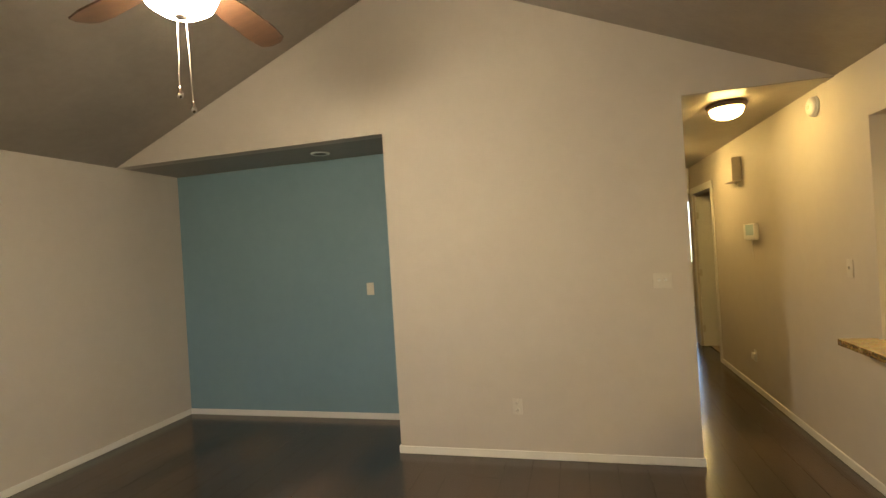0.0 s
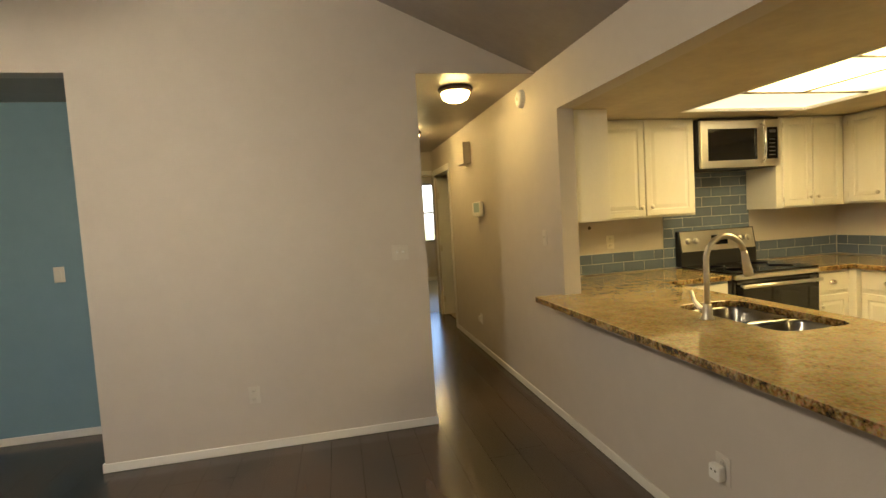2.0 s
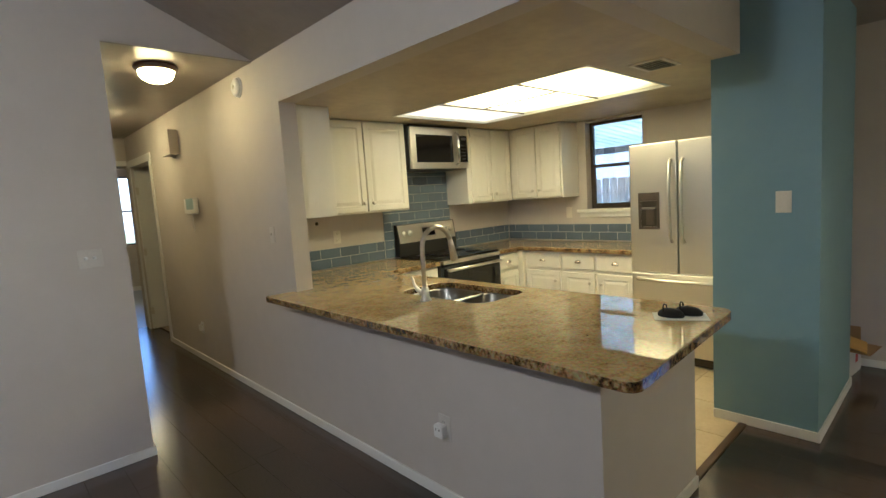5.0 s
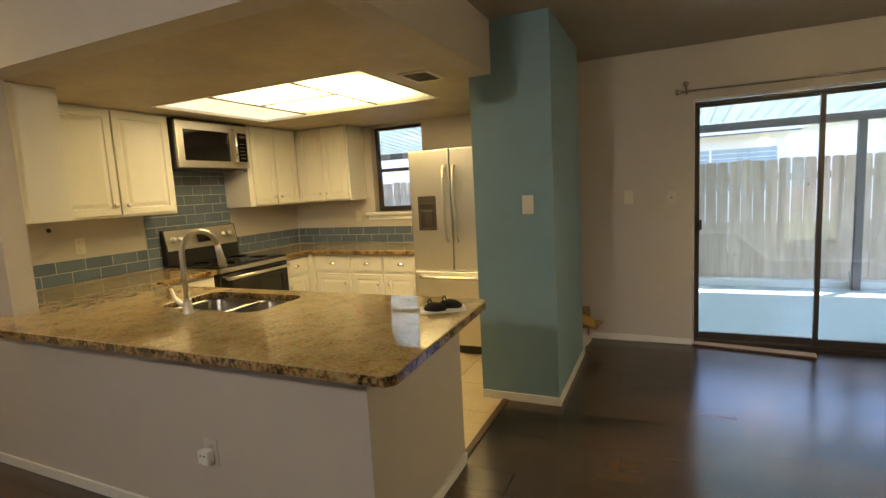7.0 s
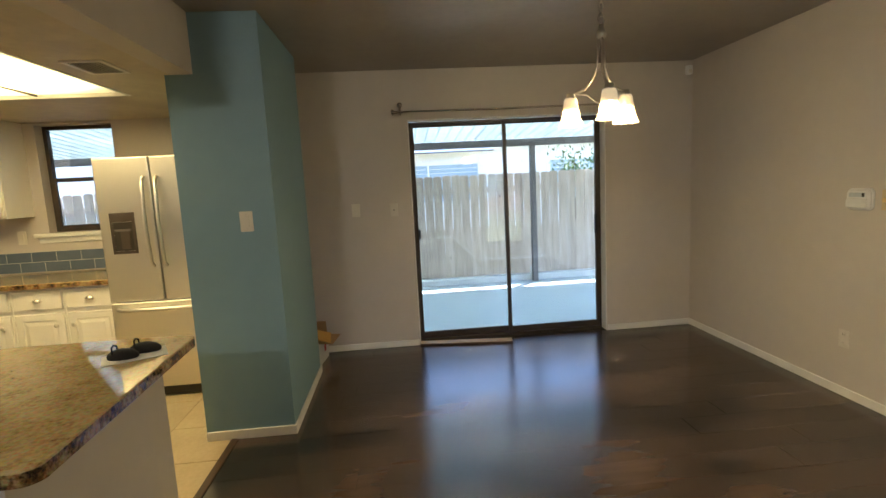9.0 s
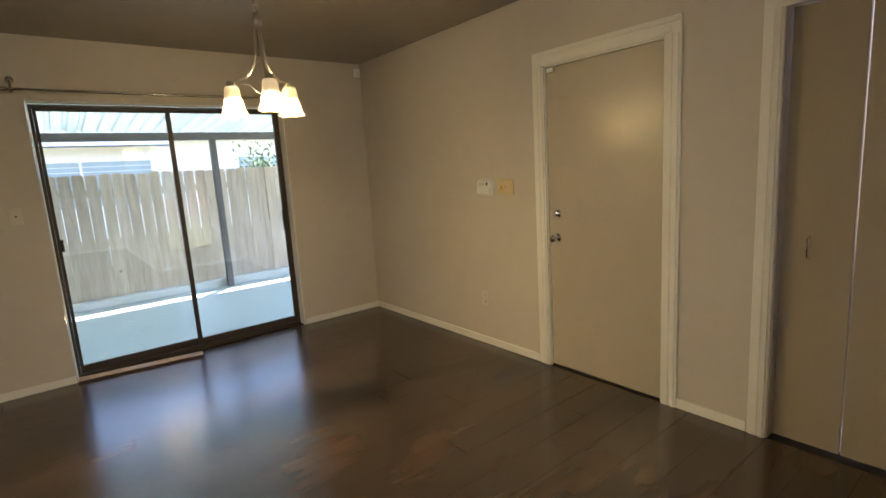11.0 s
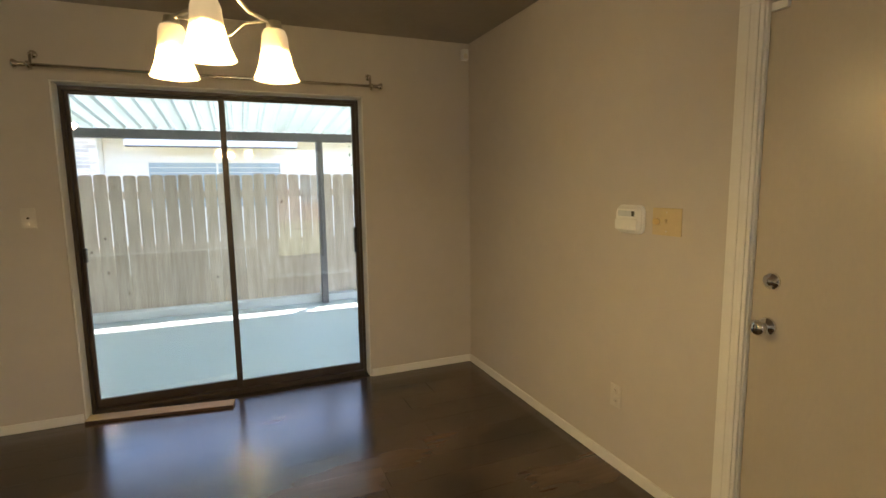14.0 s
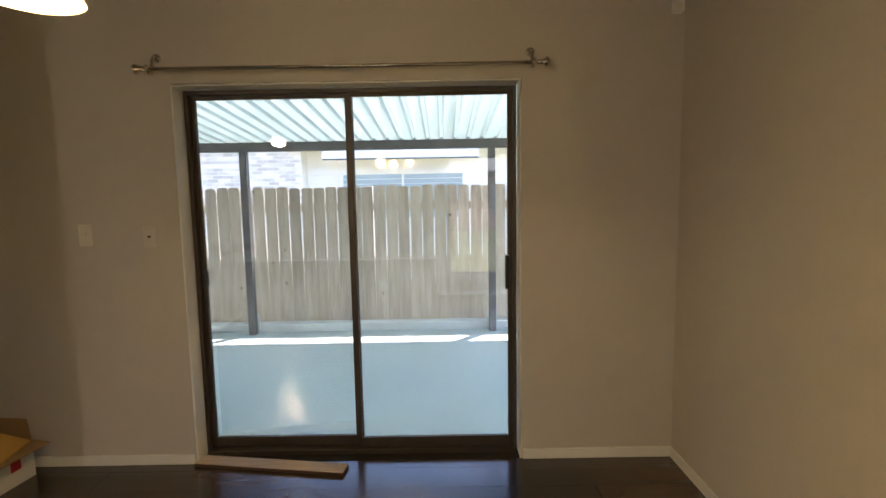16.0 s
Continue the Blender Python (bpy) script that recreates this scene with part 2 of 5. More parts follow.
WALNUT = material("walnut_blade", (0.075, 0.038, 0.021), 0.4, color2=(0.045, 0.023, 0.013), scale=4, fine=30, amount=0.9, stretch=(1, 8, 1))
FENCE = material("weathered_cedar", (0.56, 0.47, 0.38), 0.85, color2=(0.41, 0.335, 0.255), scale=4, fine=30, amount=0.9, bump=0.5, bump_scale=40, stretch=(4, 4, 0.5), per_object=0.16)
def add_knots(m, spacing, size, color):
    """Scattered small dark knots on wood."""
    nt = m.node_tree
    b = nt.nodes["Principled BSDF"]
    src = b.inputs["Base Color"].links[0].from_socket
    co, vo, ramp, mx = (nt.nodes.new("ShaderNodeTexCoord"), nt.nodes.new("ShaderNodeTexVoronoi"), nt.nodes.new("ShaderNodeMapRange"), nt.nodes.new("ShaderNodeMix"))
    info, sc, ad = nt.nodes.new("ShaderNodeObjectInfo"), nt.nodes.new("ShaderNodeMath"), nt.nodes.new("ShaderNodeVectorMath")
    sc.operation = "MULTIPLY"
    sc.inputs[1].default_value = 61.0
    nt.links.new(info.outputs["Random"], sc.inputs[0])
    nt.links.new(co.outputs["Object"], ad.inputs[0])
    nt.links.new(sc.outputs[0], ad.inputs[1])
    flat = nt.nodes.new("ShaderNodeMapping")
    flat.inputs["Scale"].default_value = (0.0, 1.0, 0.75)
    nt.links.new(ad.outputs[0], flat.inputs["Vector"])
    vo.inputs["Scale"].default_value = 1.0 / spacing
    nt.links.new(flat.outputs[0], vo.inputs["Vector"])
    nt.links.new(vo.outputs["Distance"], ramp.inputs[0])
    ramp.interpolation_type = "SMOOTHSTEP"
    ramp.inputs[1].default_value, ramp.inputs[2].default_value = size / spacing * 0.5, size / spacing * 1.3
    ramp.inputs[3].default_value, ramp.inputs[4].default_value = 0.85, 0.0
    mx.data_type = "RGBA"
    nt.links.new(ramp.outputs[0], mx.inputs[0])
    nt.links.new(src, mx.inputs[6])
    mx.inputs[7].default_value = color
    nt.links.new(mx.outputs[2], b.inputs["Base Color"])


add_knots(FENCE, 0.19, 0.015, (0.10, 0.065, 0.04, 1))
PATIO = material("pale_green_painted_concrete", (0.43, 0.49, 0.475), 0.55, color2=(0.38, 0.44, 0.425), scale=1.5, fine=20, amount=0.7, bump=0.2)
CONCRETE = material("pale_concrete", (0.66, 0.67, 0.63), 0.85, color2=(0.55, 0.56, 0.53), scale=3, fine=30, amount=0.8, bump=0.5)
ALU = material("white_corrugated_aluminium", (0.54, 0.60, 0.56), 0.5, 0.1, color2=(0.47, 0.53, 0.49), scale=2, fine=20, amount=0.6)
POST = material("grey_painted_steel", (0.135, 0.125, 0.12), 0.5, 0.2, scale=4, fine=40)
GRASS = material("lawn", (0.19, 0.18, 0.06), 0.9, color2=(0.11, 0.12, 0.035), scale=1.2, fine=40, amount=0.9, bump=0.8, bump_scale=80)
CARD = material("brown_cardboard", (0.36, 0.24, 0.12), 0.85, color2=(0.30, 0.19, 0.095), scale=6, fine=60, bump=0.2)
WHITECARD = material("white_printed_card", (0.72, 0.71, 0.70), 0.6, color2=(0.64, 0.63, 0.62), scale=6, fine=60)
KRAFT = material("yellow_kraft_paper", (0.62, 0.38, 0.09), 0.7, color2=(0.54, 0.32, 0.07), scale=8, fine=50)
RED = material("red_print", (0.55, 0.03, 0.05), 0.5)
PINE = material("pale_bare_wood", (0.55, 0.45, 0.33), 0.6, color2=(0.44, 0.34, 0.23), scale=5, fine=40, amount=0.8, stretch=(8, 1, 8))
FABRIC = material("black_fabric", (0.012, 0.012, 0.013), 0.9, scale=30, fine=200, bump=0.6, bump_scale=400)
SIDING = material("white_siding", (0.92, 0.92, 0.92), 0.7, color2=(0.88, 0.88, 0.88), scale=2, fine=20)
BLUEGREY = material("blue_grey_window", (0.42, 0.52, 0.60), 0.25, color2=(0.36, 0.46, 0.54), scale=2, fine=10)
ROOFING = material("grey_shingle", (0.30, 0.30, 0.31), 0.9, color2=(0.22, 0.22, 0.23), scale=8, fine=60, bump=0.6)
BRICK = material("pale_brick", (0.80, 0.77, 0.74), 0.85, color2=(0.68, 0.62, 0.57), scale=8, fine=60, bump=0.4, per_object=0.25)
REDBRICK = material("pinkish_brick", (0.46, 0.29, 0.23), 0.85, color2=(0.36, 0.21, 0.165), scale=2, fine=30, amount=0.8, bump=0.4)
IVORY = material("yellowed_ivory_plastic", (0.62, 0.50, 0.28), 0.4, scale=6, fine=60)
BRASS = material("polished_brass", (0.86, 0.66, 0.28), 0.3, 0.6, scale=6, fine=60)
SCREEN2 = material("grey_lcd", (0.62, 0.66, 0.70), 0.2, scale=6, fine=60)
CARPET = material("pale_blue_grey_floor", (0.42, 0.46, 0.52), 0.3, color2=(0.36, 0.40, 0.46), scale=3, fine=40)
SCREEN = material("pale_blue_screen", (0.50, 0.66, 0.74), 0.25, scale=6, fine=60)
LEAF = material("leaf_green", (0.10, 0.16, 0.03), 0.6, color2=(0.06, 0.11, 0.02), scale=10, fine=60, per_object=0.2)
GLASS = pane_glass("window_glass")
FAN_GLOW = glow("lit_fan_globe", (1.0, 0.80, 0.50), FAN_LAMP)
HALL_GLOW = glow("lit_hall_bowl", (1.0, 0.65, 0.18), HALL_LAMP)
BRIGHT_GLOW = glow("lit_brighter_bowl", (1.0, 0.66, 0.20), HALL_LAMP * 1.6)
PANEL_GLOW = glow("lit_diffuser", (1.0, 0.69, 0.22), PANEL_LAMP)
pn = PANEL_GLOW.node_tree
pco, psep, pmul = pn.nodes.new("ShaderNodeTexCoord"), pn.nodes.new("ShaderNodeSeparateXYZ"), pn.nodes.new("ShaderNodeMath")
pn.links.new(pco.outputs["Object"], psep.inputs[0])
pmul.operation = "MULTIPLY"
for k, (mid, half) in enumerate(((3.29, 0.56), (2.86, 0.76))):           # no tubes built: emission painted bright in the middle, fading to the well's edges
    off, gone, fall = pn.nodes.new("ShaderNodeMath"), pn.nodes.new("ShaderNodeMath"), pn.nodes.new("ShaderNodeMapRange")
    off.operation, gone.operation = "SUBTRACT", "ABSOLUTE"
    off.inputs[1].default_value = mid
    pn.links.new(psep.outputs[k], off.inputs[0])
    pn.links.new(off.outputs[0], gone.inputs[0])
    pn.links.new(gone.outputs[0], fall.inputs[0])
    fall.interpolation_type = "SMOOTHSTEP"
    fall.inputs[1].default_value, fall.inputs[2].default_value = half * 0.35, half * 1.02
    fall.inputs[3].default_value, fall.inputs[4].default_value = 1.0, 0.10
    pn.links.new(fall.outputs[0], pmul.inputs[k])
plamp = pn.nodes.new("ShaderNodeMath")
plamp.operation = "MULTIPLY"
plamp.inputs[1].default_value = PANEL_LAMP
pn.links.new(pmul.outputs[0], plamp.inputs[0])
pn.links.new(plamp.outputs[0], pn.nodes["Principled BSDF"].inputs["Emission Strength"])
PANEL_DIM = glow("dim_diffuser", (1.0, 0.74, 0.36), PANEL_LAMP * 0.085)
SHADE_GLOW = glow("lit_shade", (1.0, 0.70, 0.32), SHADE_LAMP)
sn = SHADE_GLOW.node_tree
# glow painted into the shade's emission, strong at the foot, faint at the top
sco, ssep, smr = sn.nodes.new("ShaderNodeTexCoord"), sn.nodes.new("ShaderNodeSeparateXYZ"), sn.nodes.new("ShaderNodeMapRange")
sn.links.new(sco.outputs["Object"], ssep.inputs[0])
sn.links.new(ssep.outputs[2], smr.inputs[0])
smr.interpolation_type = "SMOOTHERSTEP"
smr.inputs[1].default_value, smr.inputs[2].default_value = 1.765, 1.84
smr.inputs[3].default_value, smr.inputs[4].default_value = SHADE_LAMP, 0.065
BULB_GLOW = glow("lit_bulb", (1.0, 0.69, 0.25), BULB_LAMP)
sn.links.new(smr.outputs[0], sn.nodes["Principled BSDF"].inputs["Emission Strength"])
sn.nodes["Principled BSDF"].inputs["Base Color"].default_value = (0.55, 0.45, 0.27, 1)
sal = sn.nodes.new("ShaderNodeMapRange")                      # alpha lowered at the foot to let bulb light out; opaque by the socket
sal.interpolation_type = "SMOOTHSTEP"
sn.links.new(ssep.outputs[2], sal.inputs[0])
sal.inputs[1].default_value, sal.inputs[2].default_value = 1.80, 1.84
sal.inputs[3].default_value, sal.inputs[4].default_value = 0.40, 1.0
sn.links.new(sal.outputs[0], sn.nodes["Principled BSDF"].inputs["Alpha"])


# ---- mesh helpers ----
I4 = Matrix.Identity(4)


def add_box(bm, x0, x1, y0, y1, z0, z1):
    v = [bm.verts.new((x, y, z)) for z in (z0, z1) for y in (y0, y1) for x in (x0, x1)]
    for f in ((0, 2, 3, 1), (4, 5, 7, 6), (0, 1, 5, 4), (2, 6, 7, 3), (0, 4, 6, 2), (1, 3, 7, 5)):
        bm.faces.new([v[i] for i in f])
    return bm


def box(x0, x1, y0, y1, z0, z1, bevel=0.0, seg=2):
    bm = add_box(bmesh.new(), x0, x1, y0, y1, z0, z1)
    if bevel:
        bmesh.ops.bevel(bm, geom=bm.edges[:], offset=bevel, segments=seg, affect="EDGES", profile=0.5)
    return bm


def boxes(*rows, bevel=0.0):
    bm = bmesh.new()
    for r in rows:
        b = box(*r, bevel=bevel)
        me = bpy.data.meshes.new("tmp")
        b.to_mesh(me)
        b.free()
        bm.from_mesh(me)
        bpy.data.meshes.remove(me)
    return bm


def prism(pts, axis, a0, a1):
    """A flat outline (two coordinates in the order of the other axes) drawn out along an axis."""
    bm = bmesh.new()

    def place(p, a):
        return (a, p[0], p[1]) if axis == "x" else (p[0], a, p[1]) if axis == "y" else (p[0], p[1], a)

    lo = [bm.verts.new(place(p, a0)) for p in pts]
    hi = [bm.verts.new(place(p, a1)) for p in pts]
    bm.faces.new(lo)
    bm.faces.new(hi[::-1])
    for i in range(len(pts)):
        j = (i + 1) % len(pts)
        bm.faces.new((lo[i], hi[i], hi[j], lo[j]))
    bmesh.ops.recalc_face_normals(bm, faces=bm.faces[:])
    return bm


def add_tube(bm, pts, radii, seg=10, cap=True):
    pts = [Vector(p) for p in pts]
    if not isinstance(radii, (list, tuple)):
        radii = [radii] * len(pts)
    rings = []
    side = None
    for i, p in enumerate(pts):
        d = (pts[min(i + 1, len(pts) - 1)] - pts[max(i - 1, 0)]).normalized()
        if side is None:
            side = d.orthogonal().normalized()
        side = (side - d * side.dot(d)).normalized()
        up = d.cross(side)
        rings.append([bm.verts.new(p + (side * math.cos(a) + up * math.sin(a)) * radii[i]) for a in [2 * math.pi * k / seg for k in range(seg)]])
    for a, b in zip(rings, rings[1:]):
        for k in range(seg):
            f = bm.faces.new((a[k], a[(k + 1) % seg], b[(k + 1) % seg], b[k]))
            f.smooth = True
    if cap:
        bm.faces.new(rings[0][::-1])
        bm.faces.new(rings[-1])
    return bm


def tube(pts, radii, seg=10):
    return add_tube(bmesh.new(), pts, radii, seg)


def lathe(profile, centre, seg=32, axis="z", bm=None):
    """Turns a profile of (radius, height) about an axis through centre."""
    bm = bm or bmesh.new()
    c = Vector(centre)
    rings = []
    for r, h in profile:
        ring = []
        for k in range(seg):
            a = 2 * math.pi * k / seg
            u, w = r * math.cos(a), r * math.sin(a)
            o = (u, w, h) if axis == "z" else (u, h, w) if axis == "y" else (h, u, w)
            ring.append(bm.verts.new(c + Vector(o)))
        rings.append(ring)
    for a, b in zip(rings, rings[1:]):
        for k in range(seg):
            f = bm.faces.new((a[k], a[(k + 1) % seg], b[(k + 1) % seg], b[k]))
            f.smooth = True
    if profile[0][0] > 1e-5:
        bm.faces.new(rings[0][::-1])
    if profile[-1][0] > 1e-5:
        bm.faces.new(rings[-1])
    bmesh.ops.remove_doubles(bm, verts=bm.verts[:], dist=1e-6)
    bmesh.ops.recalc_face_normals(bm, faces=bm.faces[:])
    return bm


def mesh_ob(name, bm, mat, m=None):
    if m is not None:
        bm.transform(m)
    me = bpy.data.meshes.new(name)
    bm.to_mesh(me)
    bm.free()
    me.materials.append(mat)
    return new(name, me)


def solid(name, bm, mat, label="", category="", kind="", group="", m=None):
    """A top-level thing or piece of the setting that is one mesh."""
    return tagged(mesh_ob(name, bm, mat, m), label, category, group, kind)


def thing(name, at, label, category, group="", kind=""):
    """An empty at a thing's base."""
    e = new(name)
    e.location = at
    e.empty_display_size = 0.1
    bpy.context.view_layer.update()
    return tagged(e, label, category, group, kind)


def part(name, bm, mat, parent, label="", m=None):
    ob = mesh_ob(name, bm, mat, m)
    ob.parent = parent
    if parent.parent is None:
        ob.matrix_parent_inverse = parent.matrix_basis.inverted()
    if label:
        ob["label"] = label
    return ob


# ---- the house: one storey, living room with a vault, dining end, kitchen, hall ----
XW, XH, XE = -3.97, 1.645, 4.85          # west wall, hall wall, east wall
YS, YG, YA, YK = -2.33, 4.047, 4.765, 4.48  # south wall, gable wall, alcove back, stove wall
ZC, ZK, RIDGE, XR = 2.485, 2.155, 3.69, -1.15
YL, XP = -1.00, 0.42                   # living room south wall, porch return wall
T, TE = 0.12, 0.18


def structure(name, bm, mat, label="", m=None):
    return solid(name, bm, mat, label, "", "structure", "", m)


# gable wall with the alcove and the hall opening left open
GL, GR = -1.376, 0.765
structure("wall_gable", prism([(GL, 0), (GR, 0), (GR, ZC), (XH, ZC), (XH, ZC + 0.03), (XR, RIDGE + 0.03), (XW, ZC + 0.03), (XW, ZC), (GL, ZC)], "y", YG, YG + T), WALL,
          "greige painted gable wall under a vaulted ceiling")
VAULT = lambda x: RIDGE - abs(x - XR) * (RIDGE - ZC) / (XH - XR)      # underside of the vault
structure("wall_south", boxes((XP, 1.16, YS - T, YS, 2.035, 2.52), (1.16, 1.700, YS - T, YS, 0, 2.52), (1.700, 2.52, YS - T, YS, 2.035, 2.52), (2.52, XE, YS - T, YS, 0, 2.52)), WALL,
          "greige painted wall with a door and a closet")
structure("wall_south_gable", prism([(XP - T, 2.52), (XH, 2.52), (XP - T, VAULT(XP - T) + 0.03)], "y", YS - T, YS), WALL, "greige painted gable end")
# opening of the added daylight window
WX0, WX1, WZ0, WZ1 = -2.65, -1.85, 0.95, 2.10
structure("wall_living_south", boxes((XW, WX0, YL - T, YL, 0, 2.52), (WX0, WX1, YL - T, YL, 0, WZ0), (WX0, WX1, YL - T, YL, WZ1, 2.52), (WX1, XP, YL - T, YL, 0, 2.52)), WALL, "greige painted wall with an added front window")
# unseen overhang added to keep the sun patch off the living floor
structure("eave_sun_block", box(XW - T, XP - T, YL - T - 0.6, YL - T, 2.40, 2.50), TRIM, "unseen white eave added to keep sun off the living room floor")
structure("wall_living_gable", prism([(XW, 2.52), (XP, 2.52), (XP, VAULT(XP) + 0.03), (XR, RIDGE + 0.03)], "y", YL - T, YL), WALL, "greige painted gable end")
PY0, PY1, PZ0, PZ1 = -1.90, -1.16, 0.31, 2.05
structure("wall_porch", boxes((XP - T, XP, YS - T, PY0, 0, 2.52), (XP - T, XP, PY0, PY1, 0, PZ0), (XP - T, XP, PY0, PY1, PZ1, 2.52), (XP - T, XP, PY1, YL - T, 0, 2.52), (XP - T, XP, YS, YL - T, 2.52, VAULT(XP) + 0.03)), WALL,
          "greige painted return wall with a low porch window")
structure("wall_west", box(XW - T, XW, YL - T, YA, 0, 2.52), WALL, "greige painted wall")
structure("wall_alcove", box(XW, GL, YA, YA + T, 0, 2.52), TEAL, "teal painted back wall of an alcove")
structure("wall_alcove_side", box(GL, GL + T, YG + T, YA, 0, 2.52), WALL, "greige painted side of an alcove")
structure("wall_hall_west", box(GR - T, GR, YG + T, 8.1, 0, 2.52), WALL, "greige painted hall wall")
structure("wall_hall_east", boxes((XH, XH + T, 3.716, 7.02, 0, 2.52), (XH, XH + T, 7.02, 7.95, 2.10, 2.52), (XH, XH + T, 7.95, 8.1, 0, 2.52)), WALL, "greige painted hall wall lit by a ceiling lamp")
structure("wall_hall_end", boxes((GR - T, 0.85, 8.1, 8.22, 0, 2.52), (0.85, XH, 8.1, 8.22, 2.13, 2.52), (XH, XH + T, 8.1, 8.22, 0, 2.52)), WALL, "greige painted wall at the hall's end")
structure("wall_east", boxes((XE, XE + TE, YS - T, -1.500, 0, 2.52), (XE, XE + TE, -1.500, 0.313, 2.057, 2.52), (XE, XE + TE, 0.313, 2.79, 0, 2.52),
                             (XE, XE + TE, 2.79, 3.40, 0, 1.24), (XE, XE + TE, 2.79, 3.40, 2.135, 2.52), (XE, XE + TE, 3.40, YK + T, 0, 2.52)), WALL,
          "greige painted outer wall with a sliding door and a kitchen window")
structure("wall_kitchen_north", box(XH + T, XE, YK, YK + T, 0, 2.52), WALL, "cream painted kitchen wall")
structure("wall_soffit", boxes((XH, XH + T, 1.527, 3.716, ZK, 2.52), (XH + T, 3.33, 1.527, 1.527 + T, ZK, 2.52)), WALL, "greige dropped soffit round the kitchen")
structure("wall_chase", box(3.33, 4.35, 1.153, 1.678, 0, 2.52), TEAL, "teal painted wall block beside the fridge")
structure("wall_nook", box(4.35, XE, 1.56, 1.678, 0, 2.52), WALL, "greige painted nook wall")

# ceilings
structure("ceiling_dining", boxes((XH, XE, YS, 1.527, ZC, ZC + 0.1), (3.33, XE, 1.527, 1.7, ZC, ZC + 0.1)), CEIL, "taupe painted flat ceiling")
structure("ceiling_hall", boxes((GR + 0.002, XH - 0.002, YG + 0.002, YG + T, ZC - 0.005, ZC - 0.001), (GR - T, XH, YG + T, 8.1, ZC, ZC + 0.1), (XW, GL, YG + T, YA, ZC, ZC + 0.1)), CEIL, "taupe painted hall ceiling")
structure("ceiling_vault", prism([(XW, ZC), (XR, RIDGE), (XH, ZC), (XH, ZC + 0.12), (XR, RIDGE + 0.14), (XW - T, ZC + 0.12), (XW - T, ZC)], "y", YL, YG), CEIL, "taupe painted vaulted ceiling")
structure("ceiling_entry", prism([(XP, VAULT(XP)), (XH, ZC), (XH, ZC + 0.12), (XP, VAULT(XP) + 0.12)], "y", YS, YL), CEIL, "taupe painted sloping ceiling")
LX0, LX1, LY0, LY1 = 2.725, 3.86, 2.115, 3.905
structure("ceiling_kitchen", boxes((XH + T, LX0, 1.527 + T, YK, ZK, ZK + 0.1), (LX1, XE, 1.678, YK, ZK, ZK + 0.1), (LX0, LX1, 1.527 + T, LY0, ZK, ZK + 0.1), (LX0, LX1, LY1, YK, ZK, ZK + 0.1)), KCEIL,
          "tan textured kitchen ceiling with a light well")
structure("ceiling_nook_cover", box(XH, XE, 1.66, YK + T, 2.5, 2.6), CEIL)

# ground, patio
structure("ground", boxes((-60, XW - T, -60, 60, -0.35, -0.18), (XE + TE, 60, -60, 60, -0.35, -0.18), (XW - T, XE + TE, -60, YS - T, -0.35, -0.18), (XW - T, XP - T, YS - T, YL - T, -0.35, -0.18), (XW - T, XE + TE, 12.5, 60, -0.35, -0.18)), GRASS, "mown lawn in sunlight")
structure("patio", box(XE + TE, 7.93, -6, 6, -0.22, -0.09), PATIO, "pale green painted concrete patio")
structure("floor_base", boxes((XW - T, XE + TE, YL - T, YK + T, -0.3, -0.012), (XP - T, XE + TE, YS - T, YL - T, -0.3, -0.012), (GR - T, XH + T + 1.5, YK + T, 12.4, -0.3, -0.012), (XW - T, GL, YK + T, YA + T, -0.3, -0.012)), SUBFLOOR)


def base(name, rows):
    """Baseboard strips: (x0, x1, y0, y1)."""
    bm = boxes(*[(a, b, c, d, 0.0, 0.058) for a, b, c, d in rows], bevel=0.004)
    return structure(name, bm, TRIM, "white painted baseboard")


B = 0.013
base("baseboard_gable", [(GL - B, GR + B, YG - B, YG)])
base("baseboard_alcove", [(XW, GL, YA - B, YA), (XW, XW + B, YL, YA - B), (GL - B, GL, YG, YA - B)])
base("baseboard_hall", [(XH - B, XH, 1.49 - B, 6.93), (XH, 2.51, 1.49 - B, 1.49), (GR, GR + B, YG, 8.1)])
base("baseboard_chase", [(3.33 - B, 3.33, 1.153 - B, 1.678), (3.33, 4.35 + B, 1.153 - B, 1.153), (4.35, 4.35 + B, 1.153, 1.56)])
base("baseboard_east", [(XE - B, XE, YS, -1.503), (XE - B, XE, 0.316, 1.56)])
base("baseboard_south", [(2.606, XE - B, YS, YS + B), (1.255, 1.615, YS, YS + B), (XW + B, XP, YL, YL + B), (XP, XP + B, YS, YL + B)])

# peninsula half wall
structure("wall_half", boxes((XH, XH + T, 1.49, 3.716, 0, 0.865), (XH + T, 2.51, 1.49, 1.49 + T, 0, 0.865)), WALL, "greige half wall under the granite bar")


# ---- shared builders ----
def rrect(x0, x1, y0, y1, r, n=5):
    pts = []
    for cx, cy, a in ((x1 - r, y1 - r, 0), (x0 + r, y1 - r, 90), (x0 + r, y0 + r, 180), (x1 - r, y0 + r, 270)):
        for k in range(n + 1):
            t = radians(a + 90 * k / n)
            pts.append((cx + r * math.cos(t), cy + r * math.sin(t)))
    return pts


def inset(pts, d):
    """Moves a counter-clockwise outline inwards by d."""
    out = []
    n = len(pts)
    for i in range(n):
        p0, p1, p2 = Vector(pts[i - 1]), Vector(pts[i]), Vector(pts[(i + 1) % n])
        a, b = (p1 - p0).normalized(), (p2 - p1).normalized()
        na, nb = Vector((-a.y, a.x)), Vector((-b.y, b.x))
        k = (na + nb)
        k = k / max(0.2, k.dot(na)) if k.length > 1e-6 else na
        out.append(tuple(p1 + k * d))
    return out


